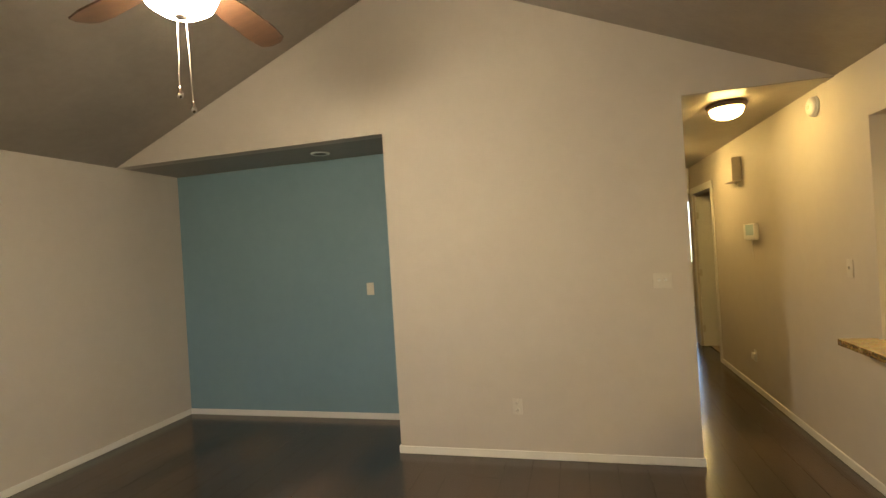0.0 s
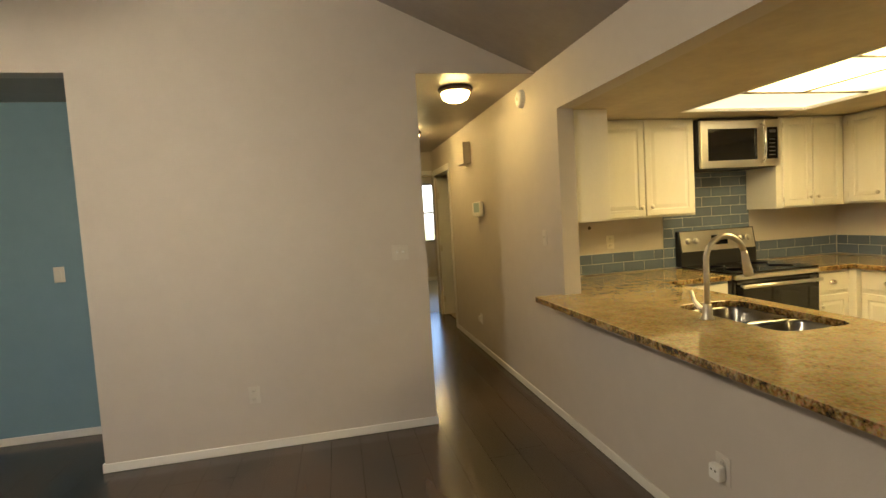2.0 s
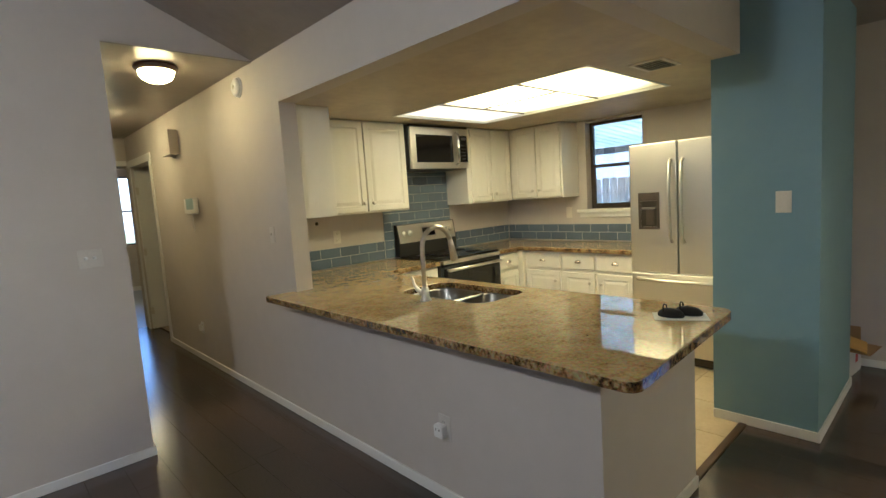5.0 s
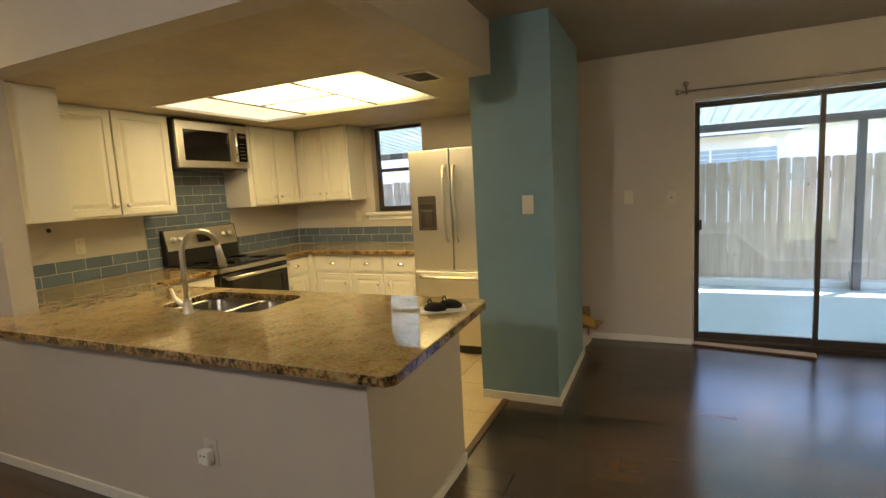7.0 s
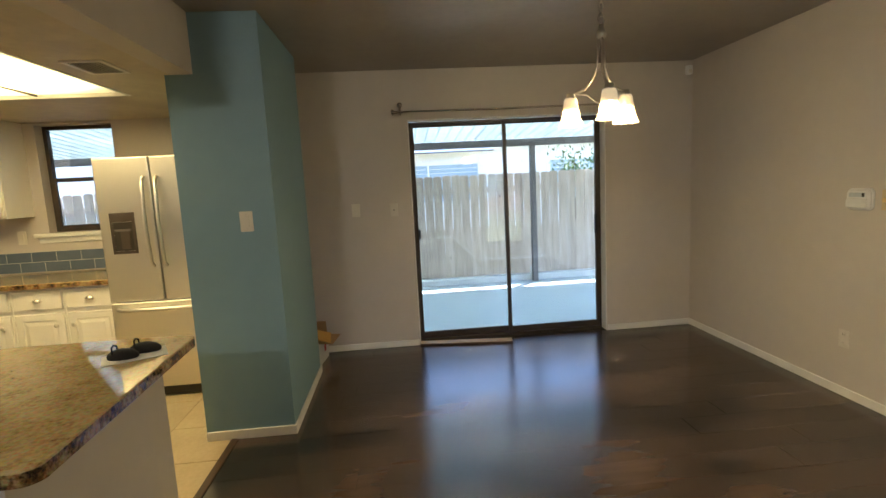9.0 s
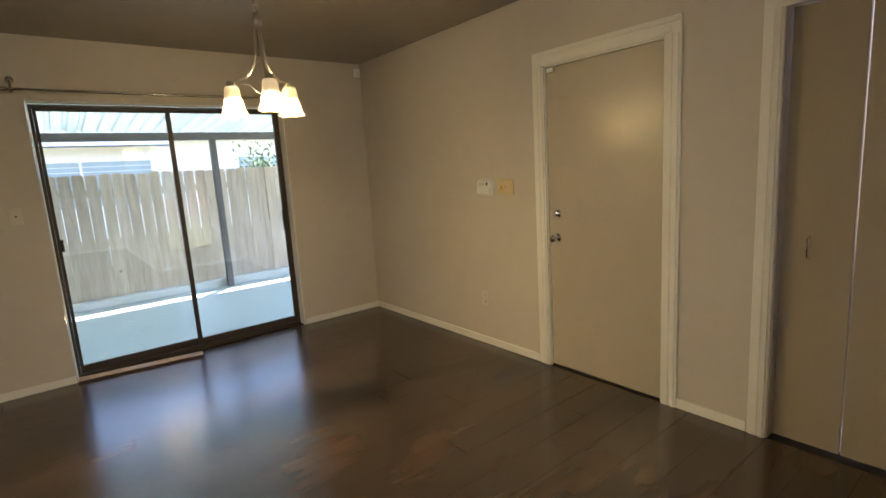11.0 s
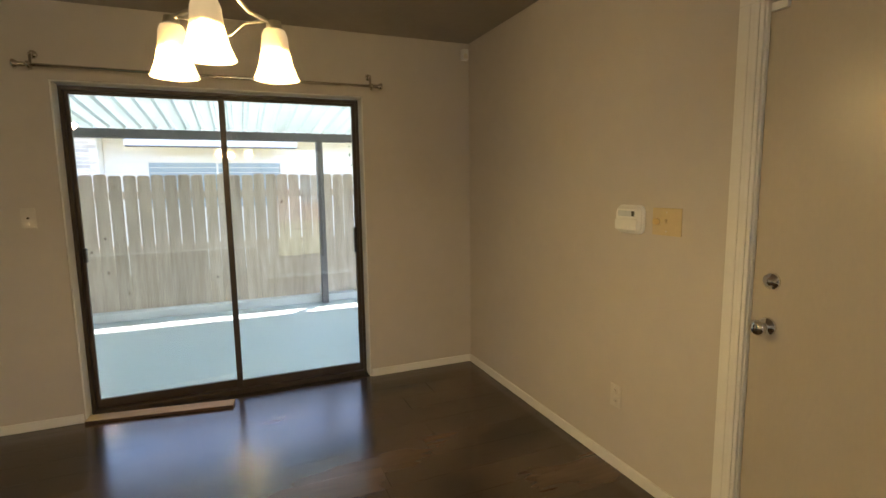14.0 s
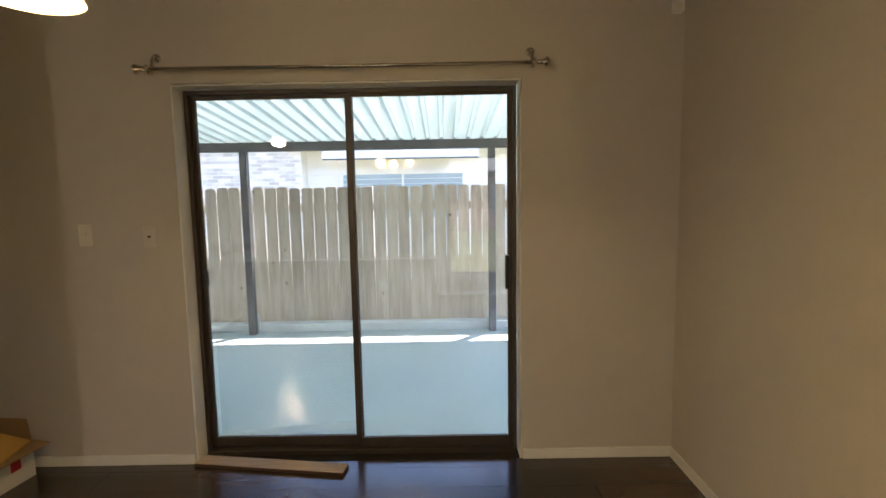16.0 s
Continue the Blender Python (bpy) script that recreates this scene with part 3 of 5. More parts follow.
def slab(outer, holes, z0, z1, edge=0.004):
    """A slab with an eased top edge and holes; outlines run counter-clockwise."""
    bm = bmesh.new()
    lines = [(outer, edge)] + [(h, -edge) for h in holes]
    tops, bots, edges = [], [], []
    for pts, e in lines:
        mid = [bm.verts.new((x, y, z1 - abs(e))) for x, y in pts]
        top = [bm.verts.new((x, y, z1)) for x, y in inset(pts, e)]
        low = [bm.verts.new((x, y, z0)) for x, y in pts]
        n = len(pts)
        for a, b in ((low, mid), (mid, top)):
            for i in range(n):
                f = bm.faces.new((a[i], a[(i + 1) % n], b[(i + 1) % n], b[i]))
                f.material_index = 1 if a is low else 0
        tops.append(top)
        bots.append(low)
    for loops in (tops, bots):
        es = []
        for lp in loops:
            for i in range(len(lp)):
                a, b = lp[i], lp[(i + 1) % len(lp)]
                es.append(bm.edges.get((a, b)) or bm.edges.new((a, b)))
        bmesh.ops.triangle_fill(bm, use_beauty=True, use_dissolve=False, edges=es)
    bmesh.ops.recalc_face_normals(bm, faces=bm.faces[:])
    return bm


def raised_panel(w, h, t=0.02, rail=0.055):
    """A cabinet door: x 0 to w, z 0 to h, its face towards -y, with a bevelled raised field."""
    bm = bmesh.new()
    rings = []
    e = 0.003
    for d, y in ((0, t), (0, e), (e, 0.0), (rail - 0.006, 0.0), (rail, 0.007), (rail + 0.008, 0.007), (rail + 0.032, 0.001)):
        rings.append([bm.verts.new((x, y, z)) for x, z in ((d, d), (w - d, d), (w - d, h - d), (d, h - d))])
    for a, b in zip(rings, rings[1:]):
        for i in range(4):
            bm.faces.new((a[i], a[(i + 1) % 4], b[(i + 1) % 4], b[i]))
    bm.faces.new(rings[-1])
    bm.faces.new(rings[0][::-1])
    bmesh.ops.recalc_face_normals(bm, faces=bm.faces[:])
    return bm


def knob(x, z):
    return lathe([(0.0, 0.0), (0.006, 0.0), (0.005, -0.012), (0.015, -0.017), (0.017, -0.023), (0.012, -0.028), (0.0, -0.029)], (x, 0, z), 14, "y")


def cup_pull(x, z, w=0.075):
    """A bin pull: a half dome on a back plate."""
    bm = bmesh.new()
    n, m = 12, 6
    rows = []
    for j in range(m + 1):
        b = radians(90 * j / m)
        rows.append([bm.verts.new((x - w / 2 * math.cos(radians(180 * i / n)) * (1 - 0.0 * j), -0.024 * math.sin(radians(180 * i / n)) * math.cos(b),
                                   z - 0.014 + 0.030 * math.sin(b) * math.sin(radians(180 * i / n)))) for i in range(n + 1)])
    for a, b in zip(rows, rows[1:]):
        for i in range(n):
            f = bm.faces.new((a[i], a[i + 1], b[i + 1], b[i]))
            f.smooth = True
    bmesh.ops.remove_doubles(bm, verts=bm.verts[:], dist=1e-5)
    bmesh.ops.solidify(bm, geom=bm.faces[:], thickness=0.002)
    return bm


def cabinet(name, m, w, z0, z1, depth, doors, drawers, label, group, knob_low=True):
    """A cabinet with its face at local y 0. doors and drawers: (x0, x1, z0, z1, knob x offset)."""
    root = thing(name, m @ Vector((w / 2, depth / 2, z0)), label, "cabinet", group)
    body = boxes((0, w, 0.021, depth, z0, z1), bevel=0.002)
    part("body", body, CAB, root, m=m)
    for x0, x1, a, b, kx in doors:
        d = part("door", raised_panel(x1 - x0, b - a), CAB, root, m=m @ Matrix.Translation((x0, 0, a)))
        kz = a + 0.07 if knob_low else b - 0.09
        part("knob", knob(kx, kz), NICKEL, d, "satin nickel knob", m=m)
        hx = x0 + 0.004 if kx > (x0 + x1) / 2 else x1 - 0.004
        for hz in (a + 0.06, b - 0.06):
            part("hinge", tube([(hx, 0.004, hz - 0.02), (hx, 0.004, hz + 0.02)], 0.005, 8), NICKEL, d, m=m)
    for x0, x1, a, b, kx in drawers:
        d = part("drawer", box(x0, x1, 0, 0.02, a, b, 0.004), CAB, root, m=m)
        part("cup_pull", cup_pull(kx, (a + b) / 2), RODM, d, "satin nickel cup pull", m=m)
    return root


FACE_S = lambda x, y: Matrix.Translation((x, y, 0))
FACE_W = lambda x, y: Matrix.Translation((x, y, 0)) @ Matrix.Rotation(radians(-90), 4, "Z")


# ---- kitchen ----
UT = 2.152
cabinet("upper_cabinet", FACE_S(1.767, 3.728), 0.266, 1.385, UT, 0.75, [], [], "plain white upper cabinet end beside the bar", "upper cabinets")
cabinet("upper_cabinet", FACE_S(2.054, 4.135), 0.985, 1.375, UT, 0.343, [(0.03, 0.515, 1.39, UT - 0.015, 0.475), (0.527, 0.965, 1.39, UT - 0.015, 0.567)], [],
        "white raised-panel upper cabinet beside the microwave", "upper cabinets")
cabinet("upper_cabinet", FACE_S(3.834, 4.135), 0.705, 1.38, UT, 0.343, [(0.053, 0.353, 1.395, UT - 0.015, 0.318), (0.365, 0.665, 1.395, UT - 0.015, 0.400)], [],
        "white raised-panel upper cabinet in the kitchen corner", "upper cabinets")
cabinet("upper_cabinet", FACE_W(4.52, 4.155), 0.665, 1.385, UT, 0.328, [(0.052, 0.347, 1.40, UT - 0.015, 0.312), (0.359, 0.650, 1.40, UT - 0.015, 0.394)], [],
        "white raised-panel upper cabinet beside the window", "upper cabinets")


def base_unit(m, w, depth, label, hinge_left=True):
    kx = w - 0.06 if hinge_left else 0.06
    cabinet("base_cabinet", m, w, 0.10, 0.863, depth, [(0.015, w - 0.015, 0.125, 0.665, kx)], [(0.015, w - 0.015, 0.70, 0.845, w / 2)], label, "base cabinets", knob_low=False)


base_unit(FACE_W(4.25, 3.80), 0.44, 0.59, "white base cabinet with drawer under the granite counter")
base_unit(FACE_W(4.25, 3.358), 0.375, 0.59, "white base cabinet with drawer under the granite counter")
base_unit(FACE_W(4.25, 2.981), 0.375, 0.59, "white base cabinet with drawer beside the fridge", False)
base_unit(FACE_S(3.868, 3.85), 0.355, 0.62, "narrow white base cabinet beside the range", False)
base_unit(FACE_S(2.42, 3.85), 0.655, 0.62, "white base cabinet between bar and range")
solid("sink_cabinet", boxes((XH + T + 0.002, 2.40, 1.612, 3.70, 0.10, 0.68), (XH + T + 0.002, 2.40, 1.612, 2.30, 0.68, 0.863), (XH + T + 0.002, 2.40, 3.10, 3.70, 0.68, 0.863), bevel=0.002), CAB,
      "white base cabinet run under the sink", "cabinet")
for r in ((4.32, 4.84, 2.606, 3.80), (3.868, 4.84, 3.92, 4.47), (2.42, 3.07, 3.92, 4.47), (1.77, 2.33, 1.62, 3.70)):
    solid("toe_kick", box(*r, 0.002, 0.098, 0.002), CAB, "white recessed toe kick under the base cabinets", "toe kick", group="toe kicks")
solid("corner_filler", boxes((4.224, 4.840, 3.803, 4.47, 0.10, 0.862), bevel=0.002), CAB, "white blind corner base cabinet", "cabinet")

# granite tops
corner = [(1.448 + 0.045 - 0.045 * math.cos(radians(a)), 1.265 + 0.045 - 0.045 * math.sin(radians(a))) for a in range(0, 91, 10)]
corner2 = [(2.485 - 0.06 + 0.06 * math.sin(radians(a)), 1.31 + 0.06 - 0.06 * math.cos(radians(a))) for a in range(0, 91, 15)]
sink_hole = rrect(1.985, 2.385, 2.345, 3.055, 0.09)
bar_outline = [(1.448, 3.76)] + corner + corner2 + [(2.485, 3.83), (2.485, 4.477), (1.768, 4.477), (1.768, 3.714), (1.643, 3.714), (1.643, 3.76)]
bar = thing("countertop", (2.0, 2.5, 0.864), "speckled tan and brown granite bar top, polished", "countertop", "granite counters")
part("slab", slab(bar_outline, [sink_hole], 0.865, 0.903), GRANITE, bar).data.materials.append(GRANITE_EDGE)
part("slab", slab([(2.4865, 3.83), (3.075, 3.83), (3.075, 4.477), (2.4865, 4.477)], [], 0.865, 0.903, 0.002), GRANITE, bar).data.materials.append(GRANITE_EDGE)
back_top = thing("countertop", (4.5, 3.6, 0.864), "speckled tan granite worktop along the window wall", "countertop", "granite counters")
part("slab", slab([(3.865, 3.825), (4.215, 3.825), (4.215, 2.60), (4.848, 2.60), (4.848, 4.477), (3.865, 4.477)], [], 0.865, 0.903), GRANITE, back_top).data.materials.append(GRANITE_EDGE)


def bowl(bm, x0, x1, y0, y1, top, depth):
    rings = []
    for d, z in ((-0.012, top), (0.0, top), (0.004, top - 0.01), (0.012, top - depth + 0.03), (0.04, top - depth)):
        rings.append([bm.verts.new((x, y, z)) for x, y in rrect(x0 + d, x1 - d, y0 + d, y1 - d, 0.07)])
    for a, b in zip(rings, rings[1:]):
        for i in range(len(a)):
            f = bm.faces.new((a[i], a[(i + 1) % len(a)], b[(i + 1) % len(a)], b[i]))
            f.smooth = True
    bm.faces.new(rings[-1][::-1])
    return bm


sink = thing("sink", (2.185, 2.7, 0.70), "double-bowl stainless undermount sink in the granite bar", "sink")
part("bowl", bowl(bmesh.new(), 1.985, 2.385, 2.345, 2.655, 0.864, 0.17), SINKM, sink)
part("bowl", bowl(bmesh.new(), 1.985, 2.385, 2.69, 3.055, 0.864, 0.18), SINKM, sink)
part("divider", boxes((1.985, 2.385, 2.650, 2.695, 0.845, 0.868), bevel=0.006), CHROME, sink)
for dy in (2.50, 2.87):
    part("drain", lathe([(0.0, 0.0), (0.02, 0.0), (0.04, 0.006), (0.043, 0.004)], (2.185, dy, 0.684 if dy > 2.7 else 0.694), 20), CHROME, sink)

FX, FY = 1.905, 2.695
faucet = thing("faucet", (FX, FY, 0.903), "brushed nickel pull-down gooseneck kitchen faucet", "faucet")
part("base", lathe([(0.0, 0.0), (0.032, 0.0), (0.032, 0.006), (0.024, 0.014), (0.022, 0.05), (0.019, 0.075), (0.0, 0.075)], (FX, FY, 0.903), 24), NICKEL, faucet)
arc = [(FX, FY, 0.96), (FX, FY, 1.10), (FX, FY, 1.20)] + [(FX + 0.105 - 0.105 * math.cos(radians(a)), FY - 0.01 * a / 180, 1.20 + 0.105 * math.sin(radians(a))) for a in range(15, 166, 15)]
part("neck", tube(arc, 0.0135, 14), NICKEL, faucet)
part("spray_head", tube([(FX + 0.207, FY - 0.01, 1.225), (FX + 0.214, FY - 0.011, 1.19), (FX + 0.228, FY - 0.012, 1.12), (FX + 0.232, FY - 0.012, 1.10)], [0.014, 0.017, 0.0225, 0.021], 14), NICKEL, faucet)
part("lever", tube([(FX, FY + 0.02, 0.945), (FX - 0.005, FY + 0.05, 0.955), (FX - 0.012, FY + 0.075, 0.985), (FX - 0.02, FY + 0.085, 1.035)], [0.014, 0.013, 0.009, 0.007], 10), NICKEL, faucet)

# range
RX0, RX1, RF = 3.082, 3.858, 3.81
oven = thing("range", (3.47, 4.1, 0.0), "black and stainless electric range with glass cooktop", "range")
part("body", boxes((RX0, RX1, RF + 0.03, 4.47, 0.03, 0.905), bevel=0.004), BLACK, oven)
part("cooktop", box(RX0 - 0.004, RX1 + 0.004, RF, 4.40, 0.906, 0.922, 0.005), BLACKG, oven, "black glass cooktop")
for bx, by, r in ((3.27, 3.97, 0.10), (3.67, 3.97, 0.085), (3.27, 4.24, 0.08), (3.67, 4.24, 0.10)):
    part("burner_ring", lathe([(r, 0.0), (r + 0.003, 0.0005), (r + 0.006, 0.0)], (bx, by, 0.9222), 40), POST, oven)
part("backguard", prism([(4.40, 0.915), (4.468, 0.915), (4.468, 1.225), (4.435, 1.225), (4.40, 1.05)], "x", RX0, RX1), BLACK, oven)
part("control_panel", prism([(4.397, 1.045), (4.432, 1.22), (4.436, 1.22), (4.401, 1.045)], "x", RX0 + 0.012, RX1 - 0.012), STEEL, oven, "sloped stainless control panel")
tilt = Matrix.Translation((0, 4.412, 1.135)) @ Matrix.Rotation(radians(-11.3), 4, "X")
part("display", box(3.40, 3.56, -0.008, -0.004, -0.045, 0.04, 0.001), BLACKG, oven, "dark display", m=tilt)
for kx in (3.16, 3.235, 3.70, 3.775):
    part("control_knob", lathe([(0.0, 0.0), (0.027, 0.0), (0.025, -0.02), (0.02, -0.028), (0.0, -0.029)], (kx, -0.003, 0.0), 20, "y"), STEEL, oven, m=tilt)
odoor = part("oven_door", box(RX0 + 0.004, RX1 - 0.004, RF - 0.012, RF + 0.028, 0.21, 0.865, 0.006), BLACKG, oven, "black glass oven door")
part("door_trim", box(RX0 + 0.004, RX1 - 0.004, RF - 0.014, RF + 0.027, 0.868, 0.902, 0.004), STEEL, oven)
part("handle", tube([(RX0 + 0.03, RF - 0.06, 0.82), (RX1 - 0.03, RF - 0.06, 0.82)], 0.014, 12), STEEL, odoor, "stainless bar handle")
for hx in (RX0 + 0.05, RX1 - 0.05):
    part("handle_post", tube([(hx, RF - 0.06, 0.82), (hx, RF - 0.01, 0.82)], 0.010, 10), STEEL, odoor)
part("drawer", box(RX0 + 0.004, RX1 - 0.004, RF - 0.01, RF + 0.028, 0.05, 0.20, 0.005), STEEL, oven)

# microwave
MX0, MX1, MF = 3.052, 3.816, 4.10
mw = thing("microwave", (3.445, 4.3, 1.735), "stainless over-the-range microwave with dark glass door", "microwave")
part("case", box(MX0 + 0.003, MX1 - 0.003, MF + 0.035, 4.475, 1.737, 2.14, 0.003), BLACK, mw)
mdoor = part("door", box(MX0 + 0.012, 3.665, MF, MF + 0.034, 1.742, 2.125, 0.006), STEEL, mw)
part("window", box(MX0 + 0.075, 3.595, MF - 0.003, MF + 0.004, 1.80, 2.055, 0.002), BLACKG, mdoor, "dark glass window")
part("handle", tube([(3.630, MF - 0.005, 1.775), (3.628, MF - 0.045, 1.80), (3.626, MF - 0.052, 1.93), (3.628, MF - 0.045, 2.06), (3.630, MF - 0.005, 2.085)], 0.011, 12), CHROME, mdoor, "curved chrome handle")
part("control_strip", box(3.668, MX1 - 0.002, MF, MF + 0.034, 1.742, 2.125, 0.005), STEEL, mw)
part("keypad", box(3.69, MX1 - 0.02, MF - 0.002, MF + 0.004, 1.80, 2.06, 0.002), BLACKG, mw, "black glass keypad")
part("clock", box(3.715, MX1 - 0.04, MF - 0.0035, MF - 0.0022, 2.015, 2.04), POST, mw)
for k in range(5):
    part("key_row", box(3.712, MX1 - 0.045, MF - 0.0035, MF - 0.0022, 1.83 + 0.032 * k, 1.836 + 0.032 * k), POST, mw)
part("vent_grille", box(MX0 + 0.012, MX1 - 0.002, MF + 0.006, MF + 0.034, 2.128, 2.145, 0.003), BLACK, mw)

# refrigerator
FRX, FY0, FY1, FYM = 4.085, 1.793, 2.557, 2.174
fridge = thing("refrigerator", (4.45, 2.175, 0.0), "stainless french-door refrigerator with water dispenser", "refrigerator")
part("case", box(FRX + 0.065, 4.83, FY0 + 0.004, FY1 - 0.004, 0.02, 1.755, 0.005), STEEL, fridge)


def fridge_door(name, y0, y1, z0, z1):
    return part(name, box(FRX, FRX + 0.06, y0, y1, z0, z1, 0.010, 3), STEEL, fridge)


fd = fridge_door("door", FYM + 0.003, FY1, 0.748, 1.785)
fd2 = fridge_door("door", FY0, FYM - 0.003, 0.748, 1.785)
fz = fridge_door("freezer_drawer", FY0, FY1, 0.085, 0.738)
for d, hy in ((fd, FYM + 0.045), (fd2, FYM - 0.045)):
    pts = [(FRX - 0.003, hy, 1.0), (FRX - 0.035, hy, 1.03)] + [(FRX - 0.035 - 0.022 * math.sin(math.pi * k / 8), hy, 1.03 + 0.58 * k / 8) for k in range(1, 8)] + [(FRX - 0.035, hy, 1.61), (FRX - 0.003, hy, 1.64)]
    part("handle", tube(pts, [0.012] * 2 + [0.014] * 7 + [0.012] * 2, 12), STEEL, d, "curved stainless handle")
pts = [(FRX - 0.003, FY0 + 0.05, 0.69), (FRX - 0.04, FY0 + 0.09, 0.69), (FRX - 0.055, (FY0 + FY1) / 2, 0.69), (FRX - 0.04, FY1 - 0.09, 0.69), (FRX - 0.003, FY1 - 0.05, 0.69)]
part("handle", tube(pts, 0.014, 12), STEEL, fz, "curved stainless handle")
disp = part("dispenser", boxes((FRX - 0.004, FRX + 0.001, 2.315, 2.335, 1.10, 1.395), (FRX - 0.004, FRX + 0.001, 2.465, 2.485, 1.10, 1.395), (FRX - 0.004, FRX + 0.001, 2.335, 2.465, 1.10, 1.12),
                                (FRX - 0.004, FRX + 0.001, 2.335, 2.465, 1.33, 1.395), bevel=0.0015), BRONZE, fd, "dark bronze dispenser frame")
part("dispenser_recess", box(FRX - 0.002, FRX + 0.0008, 2.336, 2.464, 1.121, 1.329), RECESS, fd)
part("dispenser_paddle", boxes((FRX - 0.010, FRX - 0.003, 2.345, 2.455, 1.262, 1.278), bevel=0.002), POST, fd, "grey dispenser tray bar")
part("dispenser_pad", box(FRX - 0.007, FRX - 0.003, 2.355, 2.42, 1.135, 1.262, 0.002), BRONZE, fd, "dark dispenser pad")
part("kick_grille", box(FRX + 0.03, FRX + 0.065, FY0 + 0.01, FY1 - 0.01, 0.012, 0.078, 0.003), BLACK, fridge)

# kitchen light well
light = thing("ceiling_light", (3.29, 3.01, ZK), "recessed kitchen light box with lit cream diffuser panels", "ceiling light")
z = ZK + 0.022
rowsL = (("diffuser", (LX0, LX1, LY0, 2.68)), ("diffuser", (LX0, 3.285, 2.692, 3.41)), ("diffuser", (3.297, LX1, 2.692, 3.41)))
for nm, (a, b, c, d) in rowsL:
    part(nm, box(a + 0.002, b - 0.002, c + 0.002, d - 0.002, z, z + 0.006), PANEL_GLOW, light, "lit acrylic panel")
part("diffuser", box(LX0 + 0.002, LX1 - 0.002, 3.424, LY1 - 0.002, z, z + 0.006), PANEL_DIM, light, "dimmer acrylic panel")
part("housing", boxes((LX0 - 0.02, LX1 + 0.02, LY0 - 0.02, LY1 + 0.02, ZK + 0.105, ZK + 0.115)), WHITEP, light)
for a, b, c, d in ((LX0, LX1, 2.678, 2.694), (LX0, LX1, 3.408, 3.424), (3.283, 3.299, 2.694, 3.408)):
    part("divider", box(a, b, c, d, z - 0.012, z - 0.001, 0.001), BRONZE, light, "thin dark divider bar")
w = 0.022
for a, b, c, d in ((LX0 + 0.001, LX1 - 0.001, LY0 + 0.001, LY0 + w), (LX0 + 0.001, LX1 - 0.001, LY1 - w, LY1 - 0.001), (LX0 + 0.001, LX0 + w, LY0 + w, LY1 - w), (LX1 - w, LX1 - 0.001, LY0 + w, LY1 - w)):
    part("trim_strip", box(a, b, c, d, ZK - 0.004, ZK + 0.02, 0.002), TRIM, light, "white painted edge trim")

vent = thing("ceiling_vent", (3.09, 1.90, ZK), "metal air vent in the kitchen ceiling", "vent")
part("backing", box(2.985, 3.205, 1.825, 1.975, ZK - 0.006, ZK - 0.001), BLACK, vent)
part("frame", boxes((2.965, 3.225, 1.80, 1.825, ZK - 0.010, ZK - 0.001), (2.965, 3.225, 1.975, 2.0, ZK - 0.010, ZK - 0.001), (2.965, 2.985, 1.825, 1.975, ZK - 0.010, ZK - 0.001),
                    (3.205, 3.225, 1.825, 1.975, ZK - 0.010, ZK - 0.001), bevel=0.002), PLASTIC, vent)
for k in range(7):
    yy = 1.836 + 0.021 * k
    part("slat", box(2.985, 3.205, -0.007, 0.007, -0.001, 0.001), PLASTIC, vent, m=Matrix.Translation((0, yy, ZK - 0.009)) @ Matrix.Rotation(radians(35), 4, "X"))


# ---- windows and doors ----
def pane(name, parent, x0, x1, y0, y1, z0, z1):
    ob = part(name, box(x0, x1, y0, y1, z0, z1), GLASS, parent, "clear glass pane")
    ob.visible_shadow = False
    return ob


kw = thing("window_kitchen", (4.92, 3.095, 1.24), "dark bronze single-hung kitchen window, closed", "", "", "structure")
ky0, ky1, kz0, kz1 = 2.79, 3.40, 1.24, 2.135
part("frame", boxes((4.945, 4.995, ky0, ky0 + 0.03, kz0, kz1), (4.945, 4.995, ky1 - 0.03, ky1, kz0, kz1), (4.945, 4.995, ky0 + 0.03, ky1 - 0.03, kz0, kz0 + 0.03), (4.945, 4.995, ky0 + 0.03, ky1 - 0.03, kz1 - 0.03, kz1), bevel=0.003), BRONZE, kw)
part("meeting_rail", box(4.942, 4.985, ky0 + 0.03, ky1 - 0.03, 1.665, 1.70, 0.003), BRONZE, kw)
part("lower_sash", boxes((4.935, 4.96, ky0 + 0.03, ky0 + 0.055, kz0 + 0.03, 1.665), (4.935, 4.96, ky1 - 0.055, ky1 - 0.03, kz0 + 0.03, 1.665), (4.935, 4.96, ky0 + 0.055, ky1 - 0.055, kz0 + 0.03, kz0 + 0.055), bevel=0.003), BRONZE, kw)
pane("pane", kw, 4.970, 4.974, ky0 + 0.03, ky1 - 0.03, 1.70, kz1 - 0.03)
pane("pane", kw, 4.946, 4.950, ky0 + 0.055, ky1 - 0.055, kz0 + 0.055, 1.665)
part("sill", boxes((4.80, 4.942, ky0 - 0.10, ky1 + 0.10, 1.205, 1.238), (4.832, 4.848, ky0 - 0.08, ky1 + 0.08, 1.155, 1.204), bevel=0.005), TRIM, kw, "white painted stool and apron")
tagged(kw, "dark bronze single-hung kitchen window, closed")

